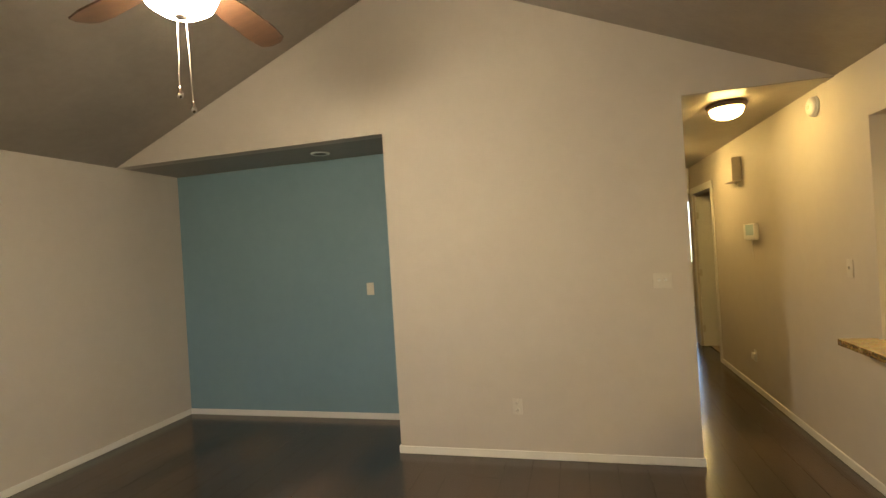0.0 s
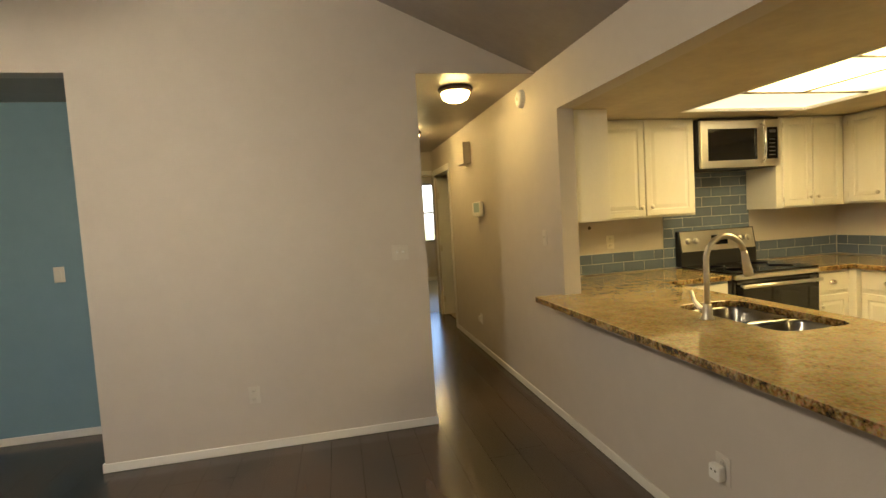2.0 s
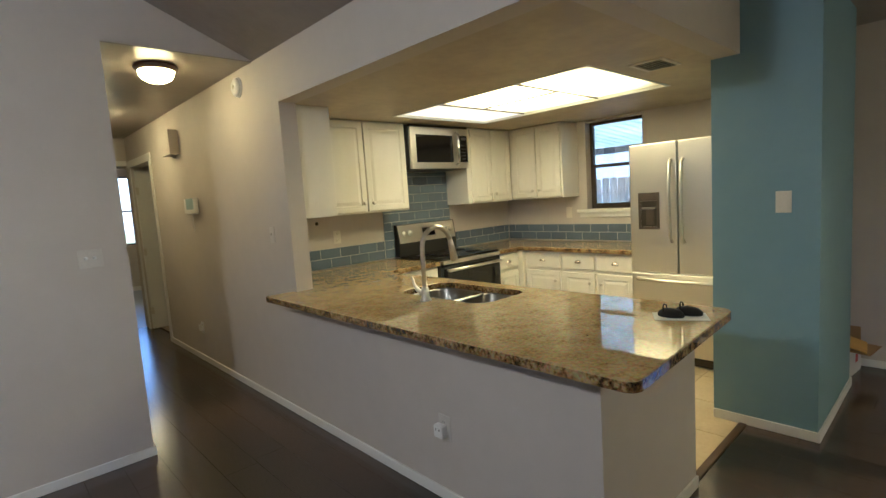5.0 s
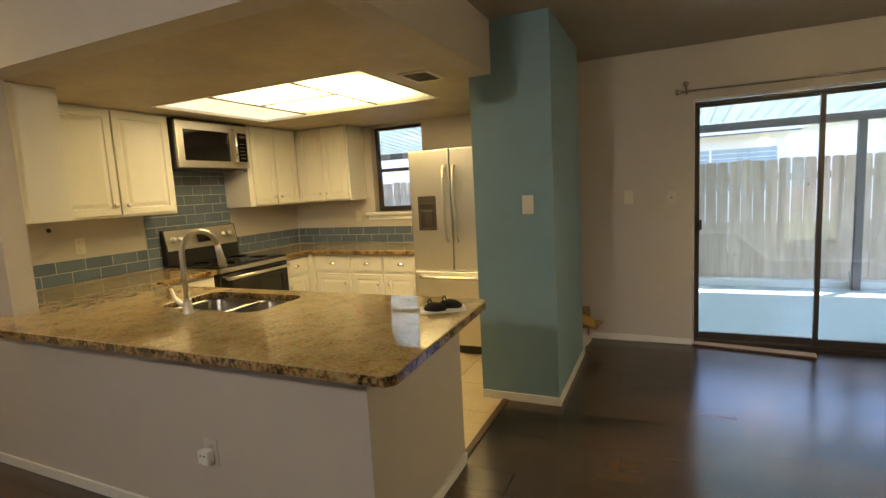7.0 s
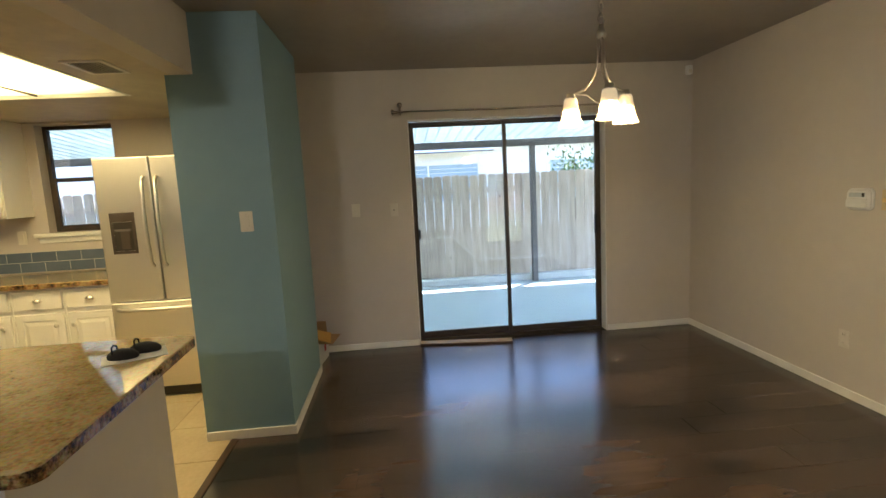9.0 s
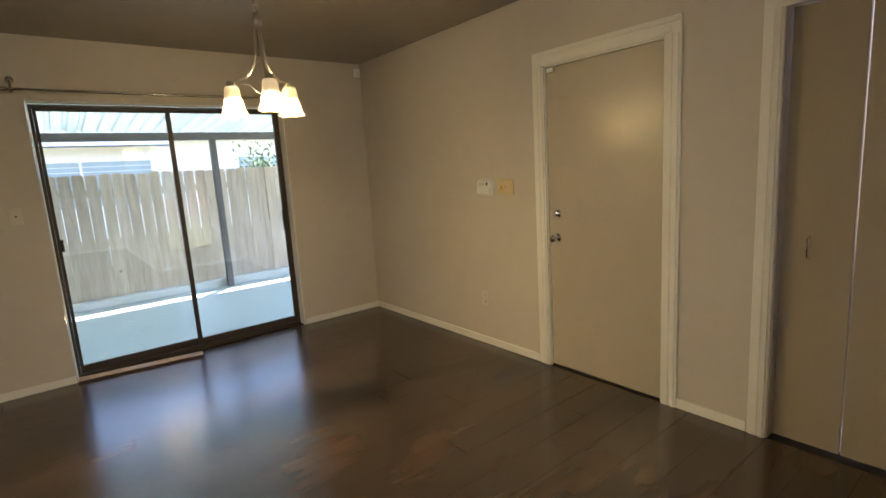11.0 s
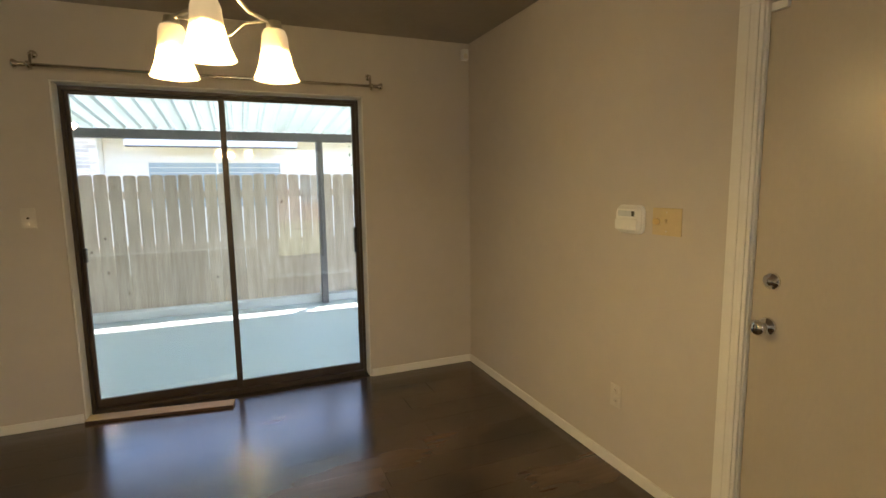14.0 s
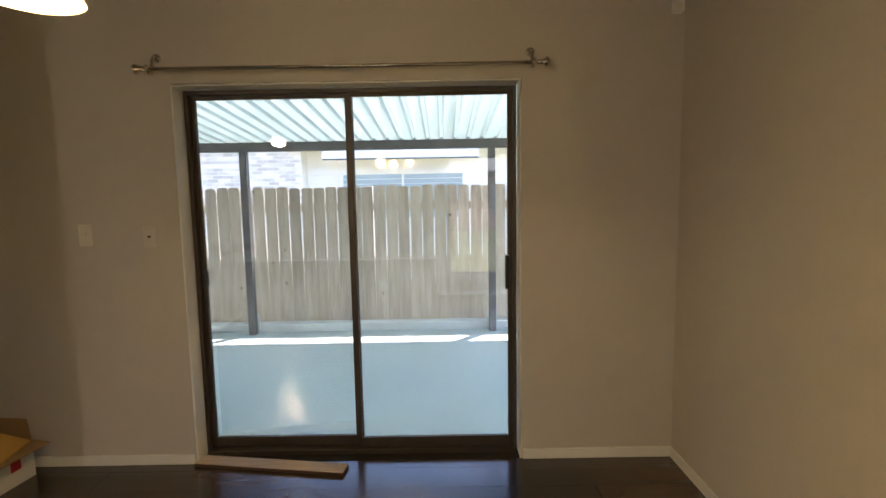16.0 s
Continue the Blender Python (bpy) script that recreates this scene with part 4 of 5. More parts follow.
# sliding patio door
sy0, sy1, sz1 = -1.488, 0.301, 2.045
sl = thing("sliding_door", (4.92, -0.6, 0.0), "dark bronze aluminium sliding glass patio door, closed", "patio door")
X0, X1 = 4.955, 5.02
part("door_frame", boxes((X0, X1, sy0, sy0 + 0.020, 0.0, sz1), (X0, X1, sy1 - 0.020, sy1, 0.0, sz1), (X0, X1, sy0 + 0.020, sy1 - 0.020, sz1 - 0.024, sz1), (X0 - 0.02, X1 + 0.02, sy0 + 0.020, sy1 - 0.020, -0.01, 0.022), bevel=0.003), BRONZE, sl)


def door_panel(name, x0, x1, y0, y1, left, right, label=""):
    """A glazed panel; left and right are the widths of its stiles at y0 and y1."""
    a, b = 0.024, sz1 - 0.025
    p = part(name, boxes((x0, x1, y0, y0 + left, a, b), (x0, x1, y1 - right, y1, a, b), (x0, x1, y0 + left, y1 - right, a, a + 0.056), (x0, x1, y0 + left, y1 - right, b - 0.020, b), bevel=0.003), BRONZE, sl, label)
    pane("pane", p, (x0 + x1) / 2 - 0.002, (x0 + x1) / 2 + 0.002, y0 + left - 0.002, y1 - right + 0.002, a + 0.054, b - 0.018)
    return p


pr = door_panel("sliding_panel", 4.957, 4.982, sy0 + 0.021, -0.562, 0.028, 0.034)
pl = door_panel("fixed_panel", 4.986, 5.011, -0.600, sy1 - 0.021, 0.034, 0.022)
part("pull_handle", boxes((4.925, 4.957, sy0 + 0.042, sy0 + 0.066, 0.94, 1.13), bevel=0.006), BLACK, pr, "black pull handle")
part("latch", boxes((4.945, 4.986, sy1 - 0.060, sy1 - 0.040, 0.98, 1.07), bevel=0.005), BLACK, pl)
part("track", boxes((4.938, 4.954, sy0 + 0.036, sy1 - 0.036, 0.0, 0.02), bevel=0.003), BRONZE, sl)
# plastered return with a white corner bead round the opening
structure("trim_slider", boxes((XE - 0.004, XE + 0.104, sy1 + 0.0005, sy1 + 0.0095, 0.0, sz1 + 0.008), (XE - 0.004, XE + 0.104, sy0 - 0.0095, sy0 - 0.0005, 0.0, sz1 + 0.008),
                               (XE - 0.004, XE + 0.104, sy0 - 0.0005, sy1 + 0.0005, sz1 + 0.0005, sz1 + 0.0095), bevel=0.002), TRIM, "white painted return round the patio door")

# porch window, mirrored in the patio door's glass
ww = thing("window_porch", (XP - 0.06, -1.53, PZ0), "low porch window with dark bars over a sunny lawn", "", "", "structure")
wa, wb = XP - 0.095, XP - 0.045
part("frame", boxes((wa, wb, PY0, PY0 + 0.035, PZ0, PZ1), (wa, wb, PY1 - 0.035, PY1, PZ0, PZ1), (wa, wb, PY0 + 0.035, PY1 - 0.035, PZ0, PZ0 + 0.035), (wa, wb, PY0 + 0.035, PY1 - 0.035, PZ1 - 0.035, PZ1), bevel=0.003), BRONZE, ww)
for zz in (0.76, 1.0, 1.30, 1.66):
    part("glazing_bar", box(wa + 0.01, wb - 0.015, PY0 + 0.035, PY1 - 0.035, zz - 0.012, zz + 0.012, 0.002), BRONZE, ww)
pane("pane", ww, XP - 0.072, XP - 0.068, PY0 + 0.035, PY1 - 0.035, PZ0 + 0.035, PZ1 - 0.035)

# unseen window added in the living room's south wall, behind the walk, for daylight
sw_ = thing("window_unseen_south", ((WX0 + WX1) / 2, YL - 0.06, WZ0), "unseen front window added to let daylight into the living room", "", "", "structure")
wm = (WX0 + WX1) / 2
part("frame", boxes((WX0, WX0 + 0.04, YL - 0.09, YL - 0.04, WZ0, WZ1), (WX1 - 0.04, WX1, YL - 0.09, YL - 0.04, WZ0, WZ1), (WX0 + 0.04, WX1 - 0.04, YL - 0.09, YL - 0.04, WZ0, WZ0 + 0.04), (WX0 + 0.04, WX1 - 0.04, YL - 0.09, YL - 0.04, WZ1 - 0.04, WZ1),
                    (wm - 0.02, wm + 0.02, YL - 0.085, YL - 0.045, WZ0 + 0.04, WZ1 - 0.04), bevel=0.003), BRONZE, sw_)
pane("pane", sw_, WX0 + 0.04, wm - 0.02, YL - 0.068, YL - 0.064, WZ0 + 0.04, WZ1 - 0.04)
pane("pane", sw_, wm + 0.02, WX1 - 0.04, YL - 0.068, YL - 0.064, WZ0 + 0.04, WZ1 - 0.04)


def casing(name, x0, x1, top, y, width=0.085, sides=(True, True)):
    """Moulded door casing on the south wall round an opening."""
    bm = bmesh.new()
    rows = []
    if sides[0]:
        rows.append((x0 - width, x0, 0.0, top))
    if sides[1]:
        rows.append((x1, x1 + width, 0.0, top))
    rows.append((x0 - (width if sides[0] else 0), x1 + (width if sides[1] else 0), top, top + width))
    parts = []
    for a, b, c, d in rows:
        parts.append((a, b, y, y + 0.012, c, d))
    bm = boxes(*parts, bevel=0.002)
    steps = []
    for a, b, c, d in rows:
        if d - c > 0.5:
            steps += [(a + 0.012, a + 0.03, y + 0.0125, y + 0.019, c, d), (b - 0.045, b - 0.012, y + 0.0125, y + 0.016, c, d)]
        else:
            steps += [(a + 0.012, b - 0.012, y + 0.0125, y + 0.019, d - 0.03, d - 0.012), (a + 0.05, b - 0.05, y + 0.0125, y + 0.016, c + 0.012, c + 0.045)]
    bm2 = boxes(*steps, bevel=0.002)
    me = bpy.data.meshes.new("tmp")
    bm2.to_mesh(me)
    bm2.free()
    bm.from_mesh(me)
    bpy.data.meshes.remove(me)
    return structure(name, bm, TRIM, "white painted moulded door casing")


DX0, DX1 = 1.712, 2.508
structure("trim_door_jamb", boxes((1.7005, DX0, YS - 0.10, YS, 0, 2.034), (DX1, 2.5195, YS - 0.10, YS, 0, 2.034), (DX0, DX1, YS - 0.10, YS, 2.022, 2.034)), TRIM, "white door jamb")
casing("trim_door", DX0 - 0.004, DX1 + 0.005, 2.03, YS + 0.001, 0.092)
d1 = thing("entry_door", (2.08, YS - 0.03, 0.0), "flat taupe painted door with nickel knob, closed", "door")
part("slab", box(DX0 + 0.002, DX1 - 0.002, YS - 0.055, YS - 0.012, 0.012, 2.018, 0.002), DOORP, d1)
kn = part("knob", lathe([(0.0, 0.0), (0.032, 0.0), (0.030, 0.008), (0.013, 0.012), (0.012, 0.030), (0.024, 0.040), (0.028, 0.052), (0.022, 0.062), (0.0, 0.064)], (2.443, YS - 0.012, 0.918), 24, "y"), CHROME, d1, "polished nickel knob")
part("deadbolt", lathe([(0.0, 0.0), (0.030, 0.0), (0.028, 0.010), (0.016, 0.013), (0.015, 0.02), (0.0, 0.021)], (2.437, YS - 0.012, 1.08), 24, "y"), CHROME, d1, "nickel deadbolt")
part("contact", boxes((2.44, 2.495, YS - 0.012, YS + 0.004, 1.985, 2.012), bevel=0.002), WHITEP, d1, "white magnetic alarm contact")
part("door_sweep", box(DX0 + 0.002, DX1 - 0.002, YS - 0.06, YS - 0.008, 0.001, 0.011), BLACK, d1)

casing("trim_closet", XP + 0.015, 1.165, 2.03, YS + 0.001, sides=(False, True))
closet = thing("bifold_door", (0.80, YS - 0.04, 0.0), "tan flat bifold closet doors with pull handles, closed", "closet door")
for k, (a, b) in enumerate(((0.885, 1.155), (0.665, 0.880), (0.440, 0.660))):
    p = part("panel", box(a, b - 0.002, YS - 0.075, YS - 0.045, 0.012, 2.028, 0.003), DOORP, closet)
    if k in (0, 2):
        hx = 1.045 if k == 0 else 0.52
        part("handle", tube([(hx, YS - 0.046, 1.02), (hx, YS - 0.020, 1.01), (hx, YS - 0.018, 0.97), (hx, YS - 0.020, 0.93), (hx, YS - 0.046, 0.92)], 0.006, 10), CHROME, p, "small curved nickel pull")
structure("wall_closet_back", boxes((0.3, 2.6, YS - 0.5, YS - 0.45, 0, 2.5), (0.3, 0.34, YS - 0.45, YS - T, 0, 2.5), (2.56, 2.6, YS - 0.45, YS - T, 0, 2.5), (0.3, 2.6, YS - 0.5, YS - T, -0.2, 0.0)), WALL)


# ---- lamps ----
def hall_lamp(x, y, ceiling, lit):
    r = thing("ceiling_lamp", (x, y, ceiling), "lit frosted glass bowl ceiling lamp with bronze rim", "ceiling lamp", "bowl lamps")
    part("canopy", lathe([(0.0, 0.0), (0.130, 0.0), (0.138, -0.012), (0.130, -0.030), (0.115, -0.038), (0.0, -0.038)], (x, y, ceiling), 40), WALNUT, r, "dark bronze rim")
    part("bowl", lathe([(0.112, -0.036), (0.110, -0.055), (0.094, -0.085), (0.06, -0.106), (0.02, -0.115), (0.0, -0.1155)], (x, y, ceiling), 40), lit, r, "lit frosted glass bowl")
    part("finial", lathe([(0.0, -0.113), (0.014, -0.115), (0.012, -0.125), (0.006, -0.130), (0.0, -0.138)], (x, y, ceiling), 16), NICKEL, r)
    return r


hall_lamp(1.145, 4.45, ZC, HALL_GLOW)
hall_lamp(1.06, 6.35, ZC, BRIGHT_GLOW)
hall_lamp(1.97, 10.2, 2.44, BRIGHT_GLOW)

# ceiling fan
CX, CY, CZ = -1.22, 1.83, 2.555
fan = thing("ceiling_fan", (CX, CY, RIDGE), "ceiling fan with walnut blades, lit globe and pull chains", "ceiling fan")
part("canopy", lathe([(0.0, 0.02), (0.07, 0.01), (0.075, -0.05), (0.03, -0.11), (0.0, -0.11)], (CX, CY, RIDGE - 0.045), 28), NICKEL, fan)
part("downrod", tube([(CX, CY, RIDGE - 0.1), (CX, CY, CZ + 0.16)], 0.013, 12), NICKEL, fan)
part("motor", lathe([(0.0, 0.17), (0.05, 0.165), (0.10, 0.13), (0.125, 0.08), (0.12, 0.02), (0.08, -0.02), (0.075, -0.045), (0.0, -0.045)], (CX, CY, CZ), 36), NICKEL, fan, "nickel motor housing")
part("globe", lathe([(0.10, -0.045), (0.118, -0.065), (0.12, -0.085), (0.105, -0.118), (0.07, -0.142), (0.03, -0.152), (0.0, -0.153)], (CX, CY, CZ), 36), FAN_GLOW, fan, "lit frosted glass globe")
part("finial", lathe([(0.0, -0.150), (0.022, -0.152), (0.020, -0.162), (0.008, -0.168), (0.0, -0.17)], (CX, CY, CZ), 18), NICKEL, fan)
for k in range(5):
    a = radians(94 + 72 * k)
    bm = bmesh.new()
    top, bot = [], []
    outline = [(0.17, -0.045), (0.30, -0.062), (0.50, -0.070), (0.585, -0.060), (0.61, -0.030), (0.612, 0.02), (0.59, 0.055), (0.50, 0.066), (0.30, 0.058), (0.17, 0.042)]
    for x, y in outline:
        top.append(bm.verts.new((x * 1.03, y, 0.004)))
        bot.append(bm.verts.new((x * 1.03, y, -0.004)))
    bm.faces.new(top)
    bm.faces.new(bot[::-1])
    n = len(top)
    for i in range(n):
        bm.faces.new((top[i], bot[i], bot[(i + 1) % n], top[(i + 1) % n]))
    m = Matrix.Translation((CX, CY, CZ + 0.0)) @ Matrix.Rotation(a, 4, "Z") @ Matrix.Rotation(radians(-13), 4, "X")
    bl = part("blade", bm, WALNUT, fan, "walnut brown blade", m=m)
    part("blade_iron", boxes((0.10, 0.22, -0.018, 0.018, 0.0045, 0.011), bevel=0.002), NICKEL, bl, m=m)
for dx, low in ((-0.008, 2.135), (0.010, 2.085)):
    ch = part("pull_chain", tube([(CX + dx, CY + dx, CZ - 0.16), (CX + dx * 1.5, CY + dx, 2.28), (CX + dx * 2, CY + dx, low)], 0.0016, 6), PLATE, fan)
    part("chain_fob", lathe([(0.0, 0.028), (0.004, 0.024), (0.006, 0.012), (0.011, 0.0), (0.008, -0.012), (0.0, -0.015)], (CX + dx * 2, CY + dx, low), 12), CHROME, ch, "small glass fob")

# chandelier
HX, HY = 2.86, -0.625
ch = thing("chandelier", (HX, HY, ZC), "three-light nickel chandelier with lit bell glass shades", "chandelier")
part("ceiling_canopy", lathe([(0.0, 0.0), (0.06, 0.0), (0.058, -0.012), (0.02, -0.03), (0.0, -0.03)], (HX, HY, ZC), 24), NICKEL, ch)
for k in range(6):
    zc = ZC - 0.045 - 0.032 * k
    pts = []
    for j in range(13):
        t = 2 * math.pi * j / 12
        u, v = 0.010 * math.cos(t), 0.021 * math.sin(t)
        pts.append((HX + (u if k % 2 else 0), HY + (0 if k % 2 else u), zc + v))
    part("chain_link", tube(pts, 0.0025, 6), NICKEL, ch)
ring = [(HX - 0.020 * math.cos(t) * 0.55, HY + 0.020 * math.cos(t), 2.245 + 0.024 * math.sin(t)) for t in [2 * math.pi * k / 16 for k in range(17)]]
part("loop", tube(ring, 0.0035, 8), NICKEL, ch)
part("hub", lathe([(0.0, 2.222), (0.012, 2.22), (0.014, 2.20), (0.024, 2.19), (0.024, 2.165), (0.016, 2.155), (0.0, 2.155)], (HX, HY, 0), 20), NICKEL, ch)
for cx, cy in ((2.965, -0.50), (2.715, -0.60), (2.915, -0.775)):
    d = Vector((cx - HX, cy - HY, 0))
    R = d.length
    d.normalize()
    prof = [(0.012, 2.17), (0.018, 2.09), (0.024, 2.02), (0.045, 1.965), (0.085, 1.925), (R - 0.02, 1.908), (R + 0.012, 1.905)]
    arm = part("arm", tube([Vector((HX, HY, 0)) + d * r + Vector((0, 0, z)) for r, z in prof], 0.0065, 10), NICKEL, ch, "curved satin nickel arm")
    low = [(0.0, 1.835), (0.03, 1.85), (0.07, 1.89), (R - 0.02, 1.908)]
    part("brace", tube([Vector((HX, HY, 0)) + d * r + Vector((0, 0, z)) for r, z in low], 0.004, 8), NICKEL, arm)
    part("socket_cup", lathe([(0.0, 1.915), (0.020, 1.912), (0.022, 1.893), (0.030, 1.886), (0.0, 1.884)], (cx, cy, 0), 20), NICKEL, arm)
    part("shade", lathe([(0.030, 1.886), (0.036, 1.87), (0.040, 1.83), (0.050, 1.785), (0.066, 1.745), (0.064, 1.745), (0.048, 1.785), (0.038, 1.83), (0.033, 1.87), (0.028, 1.884)], (cx, cy, 0), 28), SHADE_GLOW, ch, "lit frosted bell glass shade")
    part("bulb", lathe([(0.0, 1.866), (0.013, 1.860), (0.015, 1.834), (0.027, 1.810), (0.034, 1.788), (0.032, 1.767), (0.020, 1.753), (0.0, 1.748)], (cx, cy, 0), 20), BULB_GLOW, ch, "lit warm bulb")

can = thing("recessed_light", (-2.13, 4.45, ZC), "unlit recessed can light in the alcove ceiling", "recessed light")
part("trim_ring", lathe([(0.06, -0.001), (0.085, -0.001), (0.083, -0.008), (0.062, -0.010), (0.06, -0.001)], (-2.13, 4.45, ZC), 32), WHITEP, can)
part("baffle", lathe([(0.0, -0.003), (0.06, -0.004), (0.06, -0.001)], (-2.13, 4.45, ZC), 32), BLACK, can)


# ---- wall fittings ----
ON_S = lambda x, y, z: Matrix.Translation((x, y, z)) @ Matrix.Rotation(radians(180), 4, "Z")   # on a wall whose face looks north
ON_N = lambda x, y, z: Matrix.Translation((x, y, z))                                          # face looks south (-y)
ON_E = lambda x, y, z: Matrix.Translation((x, y, z)) @ Matrix.Rotation(radians(-90), 4, "Z")   # face looks west (-x)


def plate(name, m, kind, label, w=0.072, h=0.115, mat=None, group=""):
    """A cover plate with its toggles or sockets; the wall lies at local y 0, the face looks to -y."""
    mat = mat or PLASTIC
    r = thing(name, m.translation, label, "switch" if "switch" in name else "outlet", group)
    part("cover_plate", box(-w / 2, w / 2, -0.006, -0.0005, -h / 2, h / 2, 0.0025), mat, r, m=m)
    if kind == "rocker":
        part("rocker", box(-0.016, 0.016, -0.011, -0.006, -0.033, 0.033, 0.002), mat, r, m=m)
    if kind == "toggle":
        part("toggle", box(-0.005, 0.005, -0.017, -0.006, -0.004, 0.012, 0.002), mat, r, m=m)
    if kind == "duplex":
        for dz in (-0.027, 0.027):
            s = part("socket", lathe([(0.0, -0.0085), (0.015, -0.0085), (0.017, -0.006)], (0, 0, dz), 18, "y"), mat, r, m=m)
            part("slots", boxes((-0.007, -0.005, -0.0092, -0.0086, dz - 0.002, dz + 0.007), (0.005, 0.007, -0.0092, -0.0086, dz - 0.002, dz + 0.007)), BLACK, s, m=m)
    for dz in ((-h / 2 + 0.018, h / 2 - 0.018) if kind != "duplex" else (0.0,)):
        part("screw", lathe([(0.0, -0.0072), (0.0035, -0.007), (0.004, -0.006)], (0, 0, dz), 10, "y"), NICKEL, r, m=m)
    return r


plate("light_switch", ON_N(-1.862, YA, 1.23), "rocker", "ivory rocker switch on the teal alcove wall", group="switches")
plate("wall_outlet", ON_N(-0.455, YG, 0.378), "duplex", "wall-coloured duplex outlet near the baseboard", mat=PLATE, group="outlets")
tp = plate("light_switch", ON_N(0.579, YG, 1.255), "", "wide wall-coloured plate with two small white buttons", w=0.118, h=0.105, mat=PLATE, group="switches")
for dx in (-0.022, 0.02):
    part("button", lathe([(0.0, -0.016), (0.009, -0.015), (0.010, -0.006)], (dx, 0, 0.004), 14, "y"), WHITEP, tp, m=ON_N(0.579, YG, 1.255))
plate("light_switch", ON_E(3.33, 1.317, 1.322), "rocker", "ivory rocker switch on the teal wall block", w=0.074, h=0.118, group="switches")
plate("light_switch", ON_E(XE, 0.815, 1.285), "toggle", "ivory toggle switch beside the patio door", group="switches")
cx_ = plate("wall_outlet", ON_E(XE, 0.475, 1.272), "", "wall-coloured plate with a coaxial socket", mat=PLATE, group="outlets")
part("coax_socket", tube([(0, -0.004, 0), (0, -0.018, 0)], 0.006, 10), BRONZE, cx_, m=ON_E(XE, 0.475, 1.272))
plate("light_switch", ON_E(XH, 4.0, 1.285), "toggle", "wall-coloured toggle switch on the hall wall", mat=PLATE, group="switches")
plate("wall_outlet", ON_N(2.56, 3.85, 0.775), "", "ivory outlet plate on the cabinet face", w=0.115, h=0.072, group="outlets")
plate("wall_outlet", ON_N(2.45, YK, 1.178), "duplex", "ivory outlet over the kitchen counter", group="outlets")
plate("wall_outlet", ON_E(XE, 3.62, 1.21), "rocker", "ivory outlet beside the kitchen window", group="outlets")
plate("wall_outlet", ON_S(3.165, YS, 0.374), "duplex", "wall-coloured outlet near the baseboard", mat=PLATE, group="outlets")
sw = plate("light_switch", ON_S(2.893, YS, 1.258), "toggle", "wide yellowed ivory plate with a brass dimmer knob", w=0.155, h=0.118, mat=IVORY, group="switches")
part("dimmer_knob", lathe([(0.0, -0.024), (0.013, -0.023), (0.015, -0.006)], (-0.048, 0, 0), 18, "y"), BRASS, sw, "brass dimmer knob", m=ON_S(2.893, YS, 1.258))
po = plate("wall_outlet", ON_E(XH, 2.315, 0.375), "duplex", "wall-coloured outlet with a white plug adapter", w=0.078, h=0.125, mat=PLATE, group="outlets")
pm = ON_E(XH, 2.322, 0.362)
pa = part("plug_adapter", box(-0.030, 0.030, -0.045, -0.010, -0.028, 0.034, 0.006), WHITEP, po, "white plug adapter", m=pm)
for dx in (-0.012, 0.010):
    part("slot", box(dx - 0.003, dx + 0.004, -0.0462, -0.0445, 0.010, 0.018), BLACK, pa, m=pm)
po2 = plate("wall_outlet", ON_E(XH, 5.80, 0.345), "duplex", "white hall outlet with a plugged adapter", mat=WHITEP, group="outlets")
part("plug_adapter", box(-0.025, 0.025, -0.035, -0.010, -0.03, 0.03, 0.005), WHITEP, po2, m=ON_E(XH, 5.80, 0.345))

det = thing("smoke_detector", (XH, 4.325, 2.365), "round white smoke detector on the hall wall", "smoke detector")
part("base", lathe([(0.0, 0.0), (0.072, 0.0), (0.070, -0.012), (0.0, -0.012)], (XH, 4.325, 2.365), 32, "x"), WHITEP, det)
part("cover", lathe([(0.066, -0.012), (0.062, -0.028), (0.045, -0.038), (0.0, -0.040)], (XH, 4.325, 2.365), 32, "x"), WHITEP, det)
part("test_button", lathe([(0.016, -0.039), (0.014, -0.043), (0.0, -0.043)], (XH, 4.325, 2.365), 16, "x"), PLASTIC, det)
chime = thing("door_chime", (XH, 6.0, 2.05), "tan door chime box on the hall wall", "door chime")
part("cover", box(XH - 0.085, XH - 0.0005, 5.88, 6.16, 2.05, 2.285, 0.004), WALL, chime)
part("chime_tube", tube([(XH - 0.028, 5.96, 2.02), (XH - 0.028, 5.96, 2.05)], 0.012, 12), NICKEL, chime)
thm = thing("thermostat", (XH, 5.75, 1.50), "white thermostat with a blue screen and hanging wire", "thermostat")
part("wall_plate", box(XH - 0.012, XH - 0.0005, 5.58, 5.90, 1.475, 1.615, 0.004), WHITEP, thm)
part("case", box(XH - 0.05, XH - 0.012, 5.47, 5.72, 1.465, 1.618, 0.012, 3), WHITEP, thm)
part("screen", box(XH - 0.052, XH - 0.0495, 5.50, 5.70, 1.51, 1.608), SCREEN, thm, "pale blue screen")
part("wire", tube([(XH - 0.010, 5.66, 1.48), (XH - 0.020, 5.65, 1.40), (XH - 0.010, 5.67, 1.30)], 0.0025, 6), WHITEP, thm)
sen = thing("motion_sensor", (XE - 0.03, YS + 0.03, 2.40), "small white alarm sensor in the room corner", "alarm sensor")
part("case", box(XE - 0.045, XE - 0.001, YS + 0.020, YS + 0.072, 2.355, 2.435, 0.008, 3), WHITEP, sen)
part("lens", box(XE - 0.048, XE - 0.0445, YS + 0.030, YS + 0.062, 2.365, 2.40, 0.001), PLASTIC, sen)
al = thing("alarm_keypad", (3.11, YS, 1.20), "white alarm keypad with a flip cover beside the door", "alarm keypad")
KP = ON_S(3.100, YS, 1.259)
FLAT = Matrix.Rotation(radians(90), 4, "X")                     # lays a slab against a wall, its top towards the room
